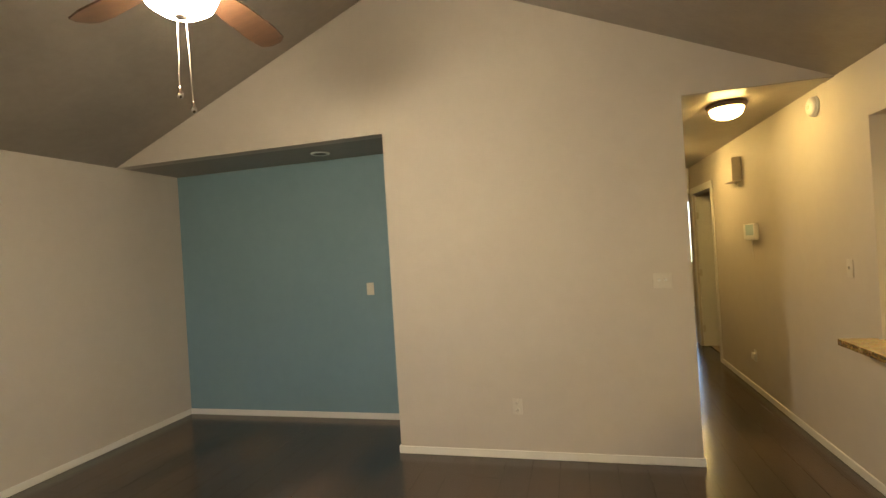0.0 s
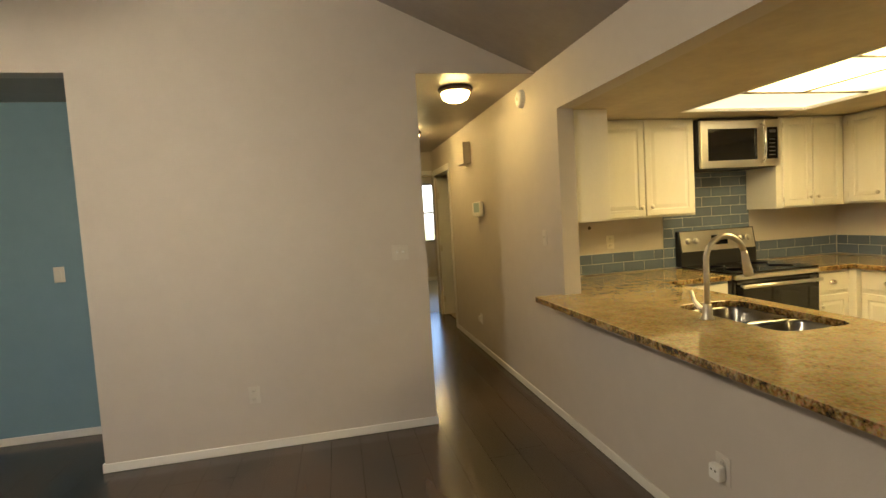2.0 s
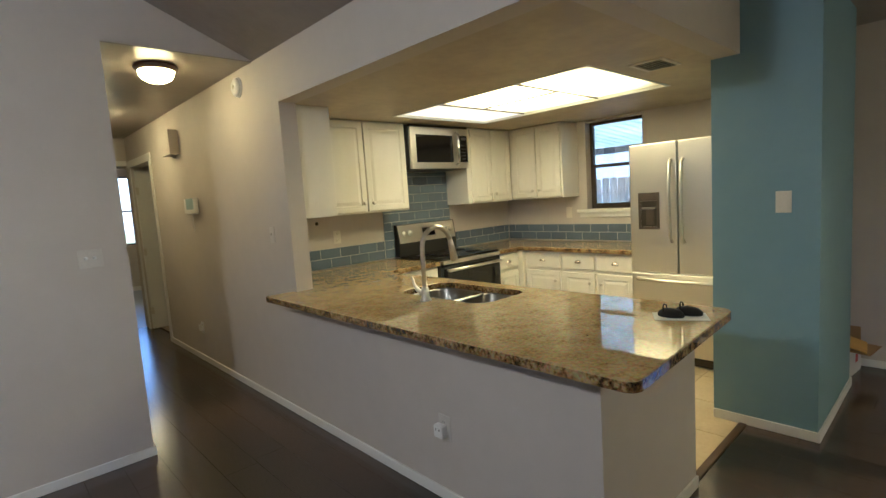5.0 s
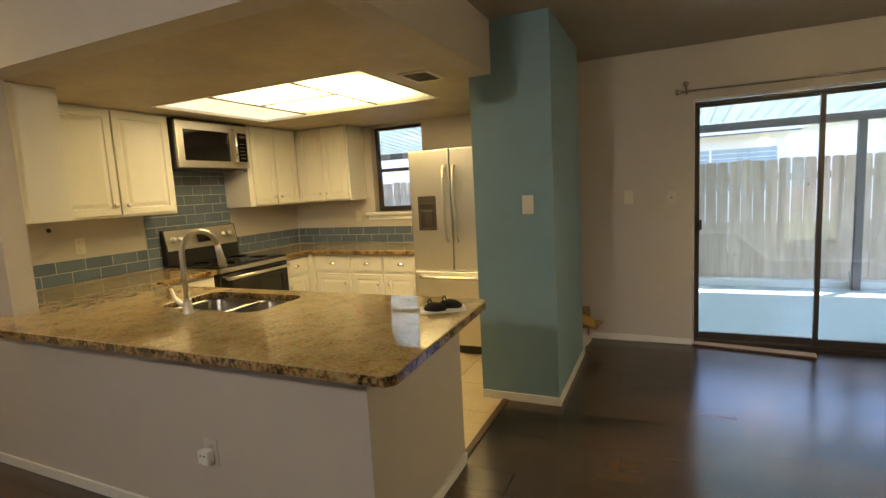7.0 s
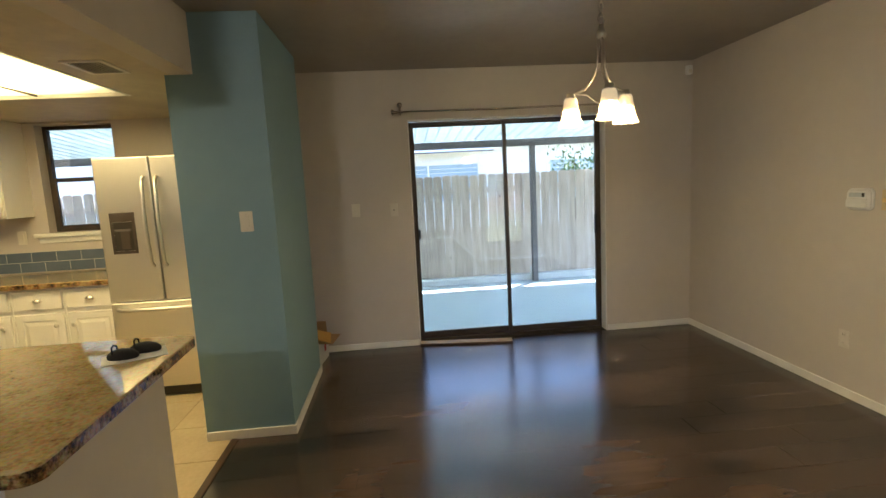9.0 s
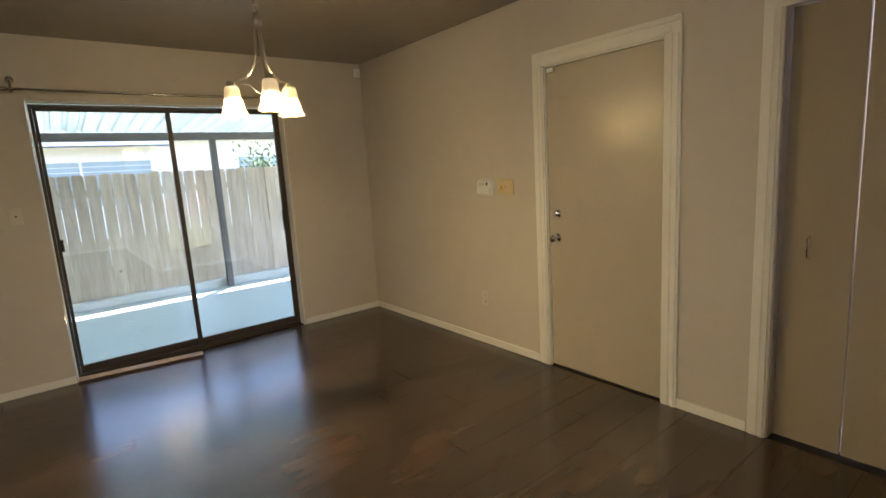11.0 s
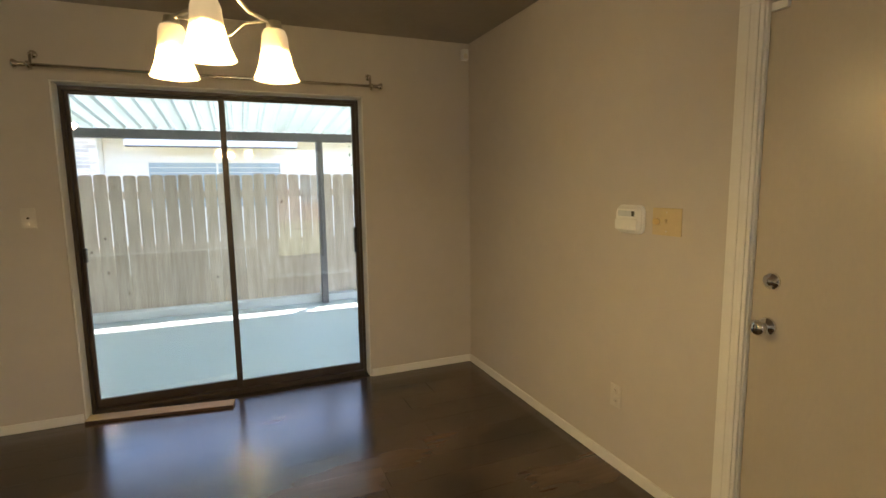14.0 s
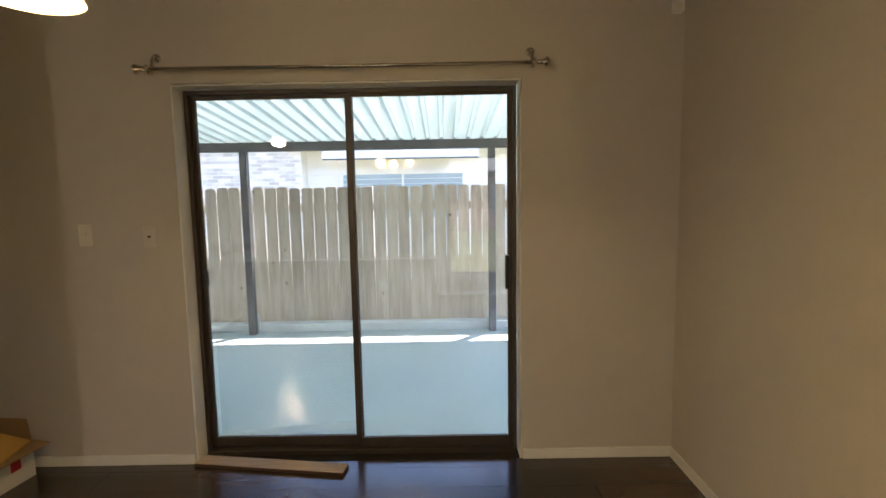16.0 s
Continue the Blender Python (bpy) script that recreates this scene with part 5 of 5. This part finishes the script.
part("backplate", slab(rrect(-0.084, 0.084, -0.066, 0.066, 0.030), [], 0.0005, 0.014, 0.004), WHITEP, al, m=KP @ FLAT)
part("case", slab(rrect(-0.078, 0.078, -0.060, 0.060, 0.030, 8), [], 0.0142, 0.034, 0.012), WHITEP, al, m=KP @ FLAT)
part("display", box(-0.052, 0.052, -0.0355, -0.0335, 0.014, 0.040), SCREEN2, al, "pale grey display", m=KP)
part("status_mark", box(0.034, 0.050, -0.0365, -0.0345, 0.016, 0.038), BLACK, al, "dark status window", m=KP)
part("flip_cover", slab(rrect(-0.070, 0.070, -0.050, 0.004, 0.012), [], 0.0342, 0.0395, 0.003), WHITEP, al, m=KP @ FLAT)
hole = solid("cable_hole", lathe([(0.0, -0.006), (0.012, -0.006), (0.016, -0.001), (0.0, -0.001)], (2.262, YK, 1.312), 16, "y"), BRONZE, "dark cable grommet in the kitchen wall", "grommet")

# curtain rod
rod = thing("curtain_rod", (XE - 0.07, -0.6, 2.118), "satin nickel curtain rod over the patio door", "curtain rod")
part("rod", tube([(XE - 0.075, 0.40, 2.115), (XE - 0.075, -0.6, 2.113), (XE - 0.075, -1.585, 2.115)], 0.0095, 12), RODM, rod)
for y, s in ((0.37, 1), (-1.545, -1)):
    br = part("bracket", tube([(XE - 0.001, y, 2.185), (XE - 0.028, y, 2.186), (XE - 0.045, y, 2.165), (XE - 0.052, y, 2.115), (XE - 0.060, y, 2.098), (XE - 0.078, y, 2.094), (XE - 0.096, y, 2.104), (XE - 0.100, y, 2.128)], 0.0095, 12), RODM, rod, "bent nickel hook bracket")
    part("bracket_plate", lathe([(0.0, -0.012), (0.020, -0.010), (0.024, 0.0), (0.0, 0.0)], (XE - 0.0005, y, 2.185), 20, "x"), RODM, br)
    part("finial", lathe([(r, h * s) for r, h in ((0.010, 0.0), (0.014, 0.004), (0.014, 0.026), (0.018, 0.030), (0.026, 0.044), (0.027, 0.052), (0.016, 0.060), (0.0, 0.061))], (XE - 0.075, y + 0.02 * s, 2.115), 20, "y"), RODM, rod, "flared nickel finial")

# ---- loose things ----
bd = thing("wood_strip", (4.78, -0.115, 0.0), "loose pale wood strip with a dark edge on the floor", "wood strip")
bm_ = Matrix.Translation((4.798, -0.118, 0.0)) @ Matrix.Rotation(radians(-8.0), 4, "Z")
part("board", box(-0.045, 0.045, -0.425, 0.425, 0.0175, 0.022, 0.001), PINE, bd, m=bm_)
part("edge", box(-0.046, 0.045, -0.426, 0.425, 0.001, 0.017, 0.001), WALNUT, bd, "dark edge below the pale board", m=bm_)

cb = thing("cardboard_box", (4.61, 1.31, 0.0), "open white printed cardboard box with mail inside", "box")
BX = Matrix.Translation((4.455, 1.178, 0.0)) @ Matrix.Rotation(radians(-7), 4, "Z")
w, d, h = 0.31, 0.27, 0.20
part("carton", boxes((0, w, 0, d, 0.001, 0.006), (0, 0.004, 0, d, 0.006, h), (w - 0.004, w, 0, d, 0.006, h), (0.004, w - 0.004, 0, 0.004, 0.006, h), (0.004, w - 0.004, d - 0.004, d, 0.006, h)), WHITECARD, cb, m=BX)
part("flap", box(0.02, w - 0.01, -0.12, 0.0, -0.002, 0.002), CARD, cb, "brown cardboard flap", m=BX @ Matrix.Translation((0, 0, h + 0.003)) @ Matrix.Rotation(radians(4), 4, "X"))
part("flap", box(-0.002, 0.002, 0.0, d, 0.0, 0.125), CARD, cb, "brown cardboard flap", m=BX @ Matrix.Translation((w - 0.006, 0, h)) @ Matrix.Rotation(radians(-8), 4, "Y"))
part("flap", box(-0.11, 0.0, 0.01, d, -0.002, 0.002), CARD, cb, "brown cardboard flap", m=BX @ Matrix.Translation((0, 0, h)) @ Matrix.Rotation(radians(-30), 4, "Y"))
part("print_mark", box(-0.001, -0.0003, 0.05, 0.10, 0.08, 0.14), RED, cb, "red printed mark", m=BX)
part("print_mark", box(0.18, 0.235, -0.001, -0.0003, 0.08, 0.14), RED, cb, "red printed mark", m=BX)
solid("packing_paper", box(0.006, w - 0.006, 0.006, d - 0.006, 0.008, 0.205, 0.004), CARD, "brown packing paper filling the carton", "packing paper", m=BX)
solid("padded_envelope", box(-0.11, 0.11, -0.10, 0.10, -0.006, 0.006, 0.005), KRAFT, "yellow padded envelope lying in the carton", "envelope",
      m=BX @ Matrix.Translation((0.13, 0.020, 0.243)) @ Matrix.Rotation(radians(20), 4, "X") @ Matrix.Rotation(radians(14), 4, "Z"))

card = solid("paper_card", box(-0.105, 0.105, -0.065, 0.065, 0.0, 0.003, 0.001), WHITECARD, "white card lying on the granite bar", "card",
             m=Matrix.Translation((2.235, 1.445, 0.9035)) @ Matrix.Rotation(radians(-62), 4, "Z"))
mask = thing("eyeglass_pouch", (2.25, 1.445, 0.907), "black soft pouch with two loops on a card", "pouch")


def mound(cx, cy, sx, sy, sz):
    bm = bmesh.new()
    bmesh.ops.create_uvsphere(bm, u_segments=20, v_segments=12, radius=1.0)
    for v in bm.verts:
        v.co.z = max(v.co.z, -0.25)
        v.co = Vector((cx + v.co.x * sx, cy + v.co.y * sy, 0.907 + (v.co.z + 0.25) * sz))
    for f in bm.faces:
        f.smooth = True
    return bm


part("lobe", mound(2.215, 1.475, 0.035, 0.055, 0.028), FABRIC, mask)
part("lobe", mound(2.285, 1.43, 0.035, 0.058, 0.028), FABRIC, mask)
for cx, cy in ((2.205, 1.485), (2.28, 1.445)):
    part("loop", tube([(cx - 0.018, cy + 0.01, 0.93), (cx - 0.015, cy + 0.012, 0.952), (cx, cy + 0.014, 0.958), (cx + 0.015, cy + 0.012, 0.952), (cx + 0.018, cy + 0.01, 0.93)], 0.003, 8), FABRIC, mask)


# ---- hall end, side room and far bedroom ----
leaf = thing("hall_door", (2.05, 7.92, 0.0), "white flush hall door standing open", "door")
part("slab", box(1.66, 2.42, 7.885, 7.92, 0.012, 2.06, 0.002), TRIM, leaf)
for hz in (0.25, 1.02, 1.80):
    part("hinge", boxes((1.655, 1.69, 7.878, 7.8845, hz - 0.045, hz + 0.045), bevel=0.001), NICKEL, leaf)
structure("trim_hall", boxes((XH - 0.012, XH - 0.0005, 6.935, 7.02, 0, 2.10), (XH - 0.012, XH - 0.0005, 6.935, 8.08, 2.10, 2.185), (XH - 0.012, XH - 0.0005, 7.95, 8.03, 0, 2.10), bevel=0.003), TRIM, "white painted door casing in the hall")
structure("trim_hall_end", boxes((0.80, 1.632, 8.088, 8.0995, 2.13, 2.20), bevel=0.003), TRIM, "white painted casing at the bedroom door")
structure("wall_bedroom", boxes((0.1, 1.70, 12.1, 12.22, 0, 2.5), (2.50, 4.0, 12.1, 12.22, 0, 2.5), (1.70, 2.50, 12.1, 12.22, 0, 0.93), (1.70, 2.50, 12.1, 12.22, 2.28, 2.5), (4.0, 4.12, 8.1, 12.22, 0, 2.5), (-0.02, 0.1, 8.22, 12.22, 0, 2.5),
                                (XH + T, 4.0, 8.1, 8.22, 0, 2.5), (-0.02, GR - T, 8.1, 8.22, 0, 2.5)), WALL, "pale bedroom walls")
structure("ceiling_bedroom", box(-0.02, 4.12, 8.22, 12.22, 2.44, 2.54), KCEIL, "pale bedroom ceiling")
structure("floor_bedroom", box(0.1, 4.0, 8.16, 12.1, -0.011, 0.002), CARPET, "pale blue-grey bedroom floor")
structure("baseboard_bedroom", boxes((0.1, 4.0, 12.085, 12.0995, 0.003, 0.09), bevel=0.003), TRIM, "white bedroom baseboard")
bw = thing("window_bedroom", (2.07, 12.16, 0.93), "bright bedroom window with a dark meeting rail", "", "", "structure")
part("frame", boxes((1.70, 1.73, 12.13, 12.18, 0.93, 2.28), (2.47, 2.50, 12.13, 12.18, 0.93, 2.28), (1.73, 2.47, 12.13, 12.18, 0.93, 0.96), (1.73, 2.47, 12.13, 12.18, 2.25, 2.28), (1.73, 2.47, 12.13, 12.17, 1.585, 1.62), bevel=0.003), BRONZE, bw)
pane("pane", bw, 1.73, 2.47, 12.15, 12.154, 0.96, 1.585)
pane("pane", bw, 1.73, 2.47, 12.15, 12.154, 1.62, 2.25)
structure("wall_side_room", boxes((3.2, 3.32, 5.5, 8.1, 0, 2.5), (XH + T, 3.32, 5.38, 5.5, 0, 2.5)), WALL)
structure("ceiling_side_room", box(XH + T, 3.32, 5.38, 8.1, 2.49, 2.58), CEIL)
structure("floor_side_room", box(XH + T, 3.32, 5.38, 8.1, -0.011, 0.0), PINE, "dim side room floor")

# ---- patio, fence, neighbour ----
rib, depth = 0.155, 0.028
pr_ = thing("patio_roof", (6.45, 0.5, 2.0), "white corrugated aluminium patio roof on steel posts", "patio roof")
RY0, RY1 = -4.6, 5.6
zin, zout = 2.36, 2.115
npan = 11
wpan = (RY1 - RY0) / npan
for p in range(npan):
    bm = bmesh.new()
    prof = []
    y = RY0 + p * wpan
    n = int(round(wpan / rib))
    rb = wpan / n
    for i in range(n):
        a = y + i * rb
        prof += [(a, 0.0), (a + rb * 0.58, 0.0), (a + rb * 0.70, depth), (a + rb * 0.88, depth)]
    prof.append((y + wpan, 0.0))
    lo = [bm.verts.new((XE + TE + 0.02, a, zin + h)) for a, h in prof]
    hi = [bm.verts.new((8.02, a, zout + h)) for a, h in prof]
    for i in range(len(prof) - 1):
        bm.faces.new((lo[i], lo[i + 1], hi[i + 1], hi[i]))
    bmesh.ops.solidify(bm, geom=bm.faces[:], thickness=0.002)
    part("roof_panel", bm, ALU, pr_)
part("beam", boxes((7.80, 7.90, RY0, RY1, 1.995, 2.095), bevel=0.004), POST, pr_, "grey steel beam")
part("ledger", boxes((XE + TE + 0.001, XE + TE + 0.04, RY0, RY1, 2.25, 2.352), bevel=0.004), POST, pr_)
for y in (-4.4, -1.635, 1.14, 3.9):
    ps = part("post", boxes((7.81, 7.89, y - 0.04, y + 0.04, -0.09, 1.995), bevel=0.004), POST, pr_, "grey steel post")
    part("foot_bracket", boxes((7.905, 7.935, y - 0.055, y + 0.055, -0.09, 0.13), bevel=0.004), CONCRETE, ps)

structure("kerb", boxes((7.940, 8.090, -6, 7.2, -0.22, 0.0), bevel=0.008), CONCRETE, "pale concrete kerb along the patio")

fence = thing("fence", (8.1, 0.5, -0.18), "weathered cedar picket fence with dog-eared tops", "fence")
frng = random.Random(11)
pick = []
for v in range(3):
    w2, wt, cut = 0.0700, 0.0652, 0.027
    pick.append(prism([(-w2, 0.0), (w2, 0.0), (w2, 0.70), (wt, 0.78), (wt, 1.625 - cut), (wt - 0.007, 1.614), (wt - cut, 1.625), (-wt + cut, 1.625), (-wt + 0.007, 1.614), (-wt, 1.625 - cut), (-wt, 0.78), (-w2, 0.70)], "x", -0.008, 0.008))
meshes = []
for v, bm in enumerate(pick):
    me = bpy.data.meshes.new("picket")
    bm.to_mesh(me)
    bm.free()
    me.materials.append(FENCE)
    meshes.append(me)
y = -5.6
while y < 7.2:
    ob = new("picket", meshes[frng.randrange(3)])
    ob.parent = fence
    ob.matrix_parent_inverse = fence.matrix_basis.inverted()
    ob.matrix_basis = Matrix.Translation((8.1 + frng.uniform(-0.004, 0.004), y, frng.uniform(-0.034, -0.014))) @ Matrix.Rotation(radians(frng.uniform(-0.22, 0.22)), 4, "X")
    y += 0.1405 + frng.uniform(0.0, 0.004)
for z in (0.12, 0.72, 1.36):
    part("rail", box(8.11, 8.15, -5.7, 7.3, z - 0.045, z + 0.045, 0.003), FENCE, fence)
for y in (-5.0, -2.6, -0.2, 2.2, 4.6, 7.0):
    part("fence_post", box(8.151, 8.24, y - 0.045, y + 0.045, -0.18, 1.6, 0.004), FENCE, fence)

house = thing("neighbour_house", (13.5, 0.0, -0.18), "white neighbouring house with pale brick and blue-grey windows", "house")
part("wall", boxes((12.0, 12.2, -7.0, 1.55, -0.18, 2.62)), SIDING, house, "white siding wall")
part("wall", boxes((11.6, 11.8, 1.55, 9.0, -0.18, 2.62), (11.8, 12.2, 1.55, 1.7, -0.18, 2.62)), SIDING, house, "mortar-coloured wall behind the brick")
for k in range(12):
    part("siding_board", box(11.984, 11.999, -7.0, 1.54, 0.3 + 0.18 * k, 0.47 + 0.18 * k, 0.003), SIDING, house)
part("eave", boxes((11.35, 12.2, -7.2, 1.7, 2.44, 2.50), (11.35, 11.38, -7.2, 1.7, 2.34, 2.44), (11.35, 11.38, -1.75, 1.10, 2.17, 2.34), bevel=0.004), SIDING, house, "white eave board")
part("gutter", tube([(11.335, -1.74, 2.172), (11.335, 1.09, 2.172)], 0.014, 10), POST, house)
part("roof", prism([(11.3, 2.51), (15.0, 4.2), (15.0, 4.26), (11.3, 2.57)], "y", -7.2, 9.2), ROOFING, house, "grey shingle roof")
for y0, y1 in ((-1.48, 0.86), (-4.6, -3.2)):
    wd = part("window", boxes((11.955, 11.983, y0 - 0.08, y1 + 0.08, 1.0, 1.06), (11.955, 11.983, y0 - 0.08, y1 + 0.08, 1.92, 2.0), (11.955, 11.983, y0 - 0.08, y0, 1.06, 1.92), (11.955, 11.983, y1, y1 + 0.08, 1.06, 1.92),
                              (11.955, 11.983, (y0 + y1) / 2 - 0.02, (y0 + y1) / 2 + 0.02, 1.06, 1.92), bevel=0.004), SIDING, house, "white window frame")
    for k in range(9):
        part("blind_slat", box(11.972, 11.982, y0 + 0.01, y1 - 0.01, 1.075 + 0.095 * k, 1.16 + 0.095 * k, 0.002), BLUEGREY, wd, "blue-grey blind slat")
bb = box(-0.012, 0.0, -0.098, 0.098, -0.029, 0.029, 0.003, 1)
br_me = bpy.data.meshes.new("brick")
bb.to_mesh(br_me)
bb.free()
br_me.materials.append(BRICK)
for r in range(18):
    for c in range(13):
        ob = new("brick", br_me)
        ob.parent = house
        ob.matrix_parent_inverse = house.matrix_basis.inverted()
        ob.matrix_basis = Matrix.Translation((11.6, 1.66 + 0.208 * c + (0.104 if r % 2 else 0), 1.22 + 0.068 * r))

front = thing("brick_house", (-16.0, -3.0, -0.18), "pinkish brick house across the front lawn", "house")
part("wall", boxes((-16.2, -16.0, -14.0, -5.0, -0.18, 2.7), (-16.2, -16.0, -5.0, -3.4, -0.18, 0.7), (-16.2, -16.0, -5.0, -3.4, 2.0, 2.7), (-16.2, -16.0, -3.4, 8.0, -0.18, 2.7)), REDBRICK, front)
part("roof", prism([(-15.6, 2.6), (-15.6, 2.66), (-20.0, 4.7), (-20.0, 4.64)], "y", -14.4, 8.4), ROOFING, front, "grey shingle roof")
part("window", box(-16.15, -16.1, -5.0, -3.4, 0.7, 2.0), BLUEGREY, front)

# shrub seen over the fence
shrub = thing("shrub", (9.2, -2.75, -0.18), "sunlit leafy shrub behind the fence", "shrub")
part("trunk", tube([(9.2, -2.75, -0.18), (9.22, -2.8, 0.8), (9.18, -2.75, 1.5), (9.2, -2.8, 1.9)], [0.03, 0.025, 0.016, 0.006], 8), WALNUT, shrub)
lr = random.Random(7)
bm = bmesh.new()
for k in range(420):
    c = Vector((9.2 + lr.gauss(0, 0.16), -2.78 + lr.gauss(0, 0.20), 1.62 + lr.gauss(0, 0.22)))
    u = Vector((lr.uniform(-1, 1), lr.uniform(-1, 1), lr.uniform(-1, 1))).normalized()
    v = u.orthogonal().normalized()
    s = lr.uniform(0.025, 0.05)
    a = [c - u * s, c + v * s * 0.45, c + u * s, c - v * s * 0.45]
    f = bm.faces.new([bm.verts.new(p) for p in a])
part("crown", bm, LEAF, shrub)


# ---- floors made of pieces, last ----
def piece_mesh(name, w, l, h, chamfer, mat):
    bm = bmesh.new()
    a, b, c = w / 2, l / 2, chamfer
    lo = [bm.verts.new((x, y, -h)) for x, y in ((-a, -b), (a, -b), (a, b), (-a, b))]
    mid = [bm.verts.new((x, y, -c)) for x, y in ((-a, -b), (a, -b), (a, b), (-a, b))]
    hi = [bm.verts.new((x, y, 0)) for x, y in ((-a + c, -b + c), (a - c, -b + c), (a - c, b - c), (-a + c, b - c))]
    for p, q in ((lo, mid), (mid, hi)):
        for i in range(4):
            bm.faces.new((p[i], p[(i + 1) % 4], q[(i + 1) % 4], q[i]))
    bm.faces.new(hi)
    me = bpy.data.meshes.new(name)
    bm.to_mesh(me)
    bm.free()
    me.materials.append(mat)
    return me


CACHE = {}


def piece(name, parent, w, l, h, chamfer, mat, at, turn=None):
    key = (name, round(w, 3), round(l, 3))
    if key not in CACHE:
        CACHE[key] = piece_mesh(name, w, l, h, chamfer, mat)
    ob = new(name, CACHE[key])
    ob.parent = parent
    ob.matrix_basis = Matrix.Translation(at) @ (turn or I4)
    return ob


rng = random.Random(4)
floor_ob = tagged(new("floor"), "dark brown wood laminate floor, glossy", "", "", "structure")
W, LEN, GAP = 0.19, 1.22, 0.0009
row = 0
x = XW
while x < XE - 0.01:
    x1 = min(x + W, XE)
    mid = (x + x1) / 2
    south = YL if mid < XP else YS
    if mid < GL:
        y0, y1 = south, YA
    elif GR < mid < XH:
        y0, y1 = south, 8.16
    elif mid < XH:
        y0, y1 = south, YG
    else:
        y0, y1 = YS, 1.50
    y = y0
    step = LEN * rng.uniform(0.3, 1.0)
    while y < y1 - 0.01:
        ye = min(y + step, y1)
        if y1 - ye < 0.12:
            ye = y1
        piece("plank", floor_ob, x1 - x - GAP, round(ye - y, 2) - GAP, 0.011, 0.0008, PLANK, (mid, (y + ye) / 2, 0))
        y, step = ye, LEN
    x, row = x1, row + 1

tile_floor = tagged(new("kitchen_floor"), "beige ceramic tile kitchen floor", "", "", "structure")
part("grout_bed", box(XH + T, XE, 1.53, YK, -0.012, -0.002), GROUT, tile_floor)
S = 0.44
for i in range(8):
    for j in range(7):
        cx, cy = 1.77 + S * (i + 0.5), 1.53 + S * (j + 0.5)
        if cx - S / 2 < XE and cy - S / 2 < YK:
            piece("tile", tile_floor, min(S, XE - (cx - S / 2)) - 0.005, min(S, YK - (cy - S / 2)) - 0.005, 0.009, 0.002, TILE,
                  (cx - S / 2 + min(S, XE - (cx - S / 2)) / 2, cy - S / 2 + min(S, YK - (cy - S / 2)) / 2, 0.001))
structure("threshold", boxes((2.51, 3.33, 1.495, 1.535, 0.0, 0.008), bevel=0.003), WALNUT, "dark wood transition strip")

# glazed backsplash tiles
TW, TH = 0.200, 0.0865


def splash(name, u0, u1, z0, z1, m, label):
    """Running-bond tiles on a wall; local x runs along it, z up, the face looks to -y."""
    root = tagged(new(name), label, "", "", "structure")
    part("grout_bed", box(u0, u1, -0.0072, -0.0005, z0, z1), SGROUT, root, m=m)
    r = 0
    z = z0
    while z < z1 - 0.01:
        zt = min(z + TH, z1)
        u = u0 - (TW / 2 if r % 2 else 0)
        while u < u1 - 0.012:
            a, b = max(u, u0), min(u + TW, u1)
            if b - a > 0.015:
                piece("splash_tile", root, b - a - 0.0038, zt - z - 0.0038, 0.006, 0.0010, SPLASH, (0, 0, 0)).matrix_basis = m @ Matrix.Translation(((a + b) / 2, -0.0085, (z + zt) / 2)) @ Matrix.Rotation(radians(90), 4, "X")
            u += TW
        z, r = zt, r + 1


splash("backsplash_left", 1.768, 2.96, 0.912, 1.085, FACE_S(0, YK), "slate-blue glazed tile backsplash")
splash("backsplash_range", 2.962, 3.858, 0.912, 1.734, FACE_S(0, YK), "slate-blue glazed tile behind the range")
splash("backsplash_right", 3.86, XE - 0.01, 0.912, 1.085, FACE_S(0, YK), "slate-blue glazed tile backsplash")
splash("backsplash_window", 0.012, 1.88, 0.912, 1.085, FACE_W(XE, YK), "slate-blue glazed tile backsplash")
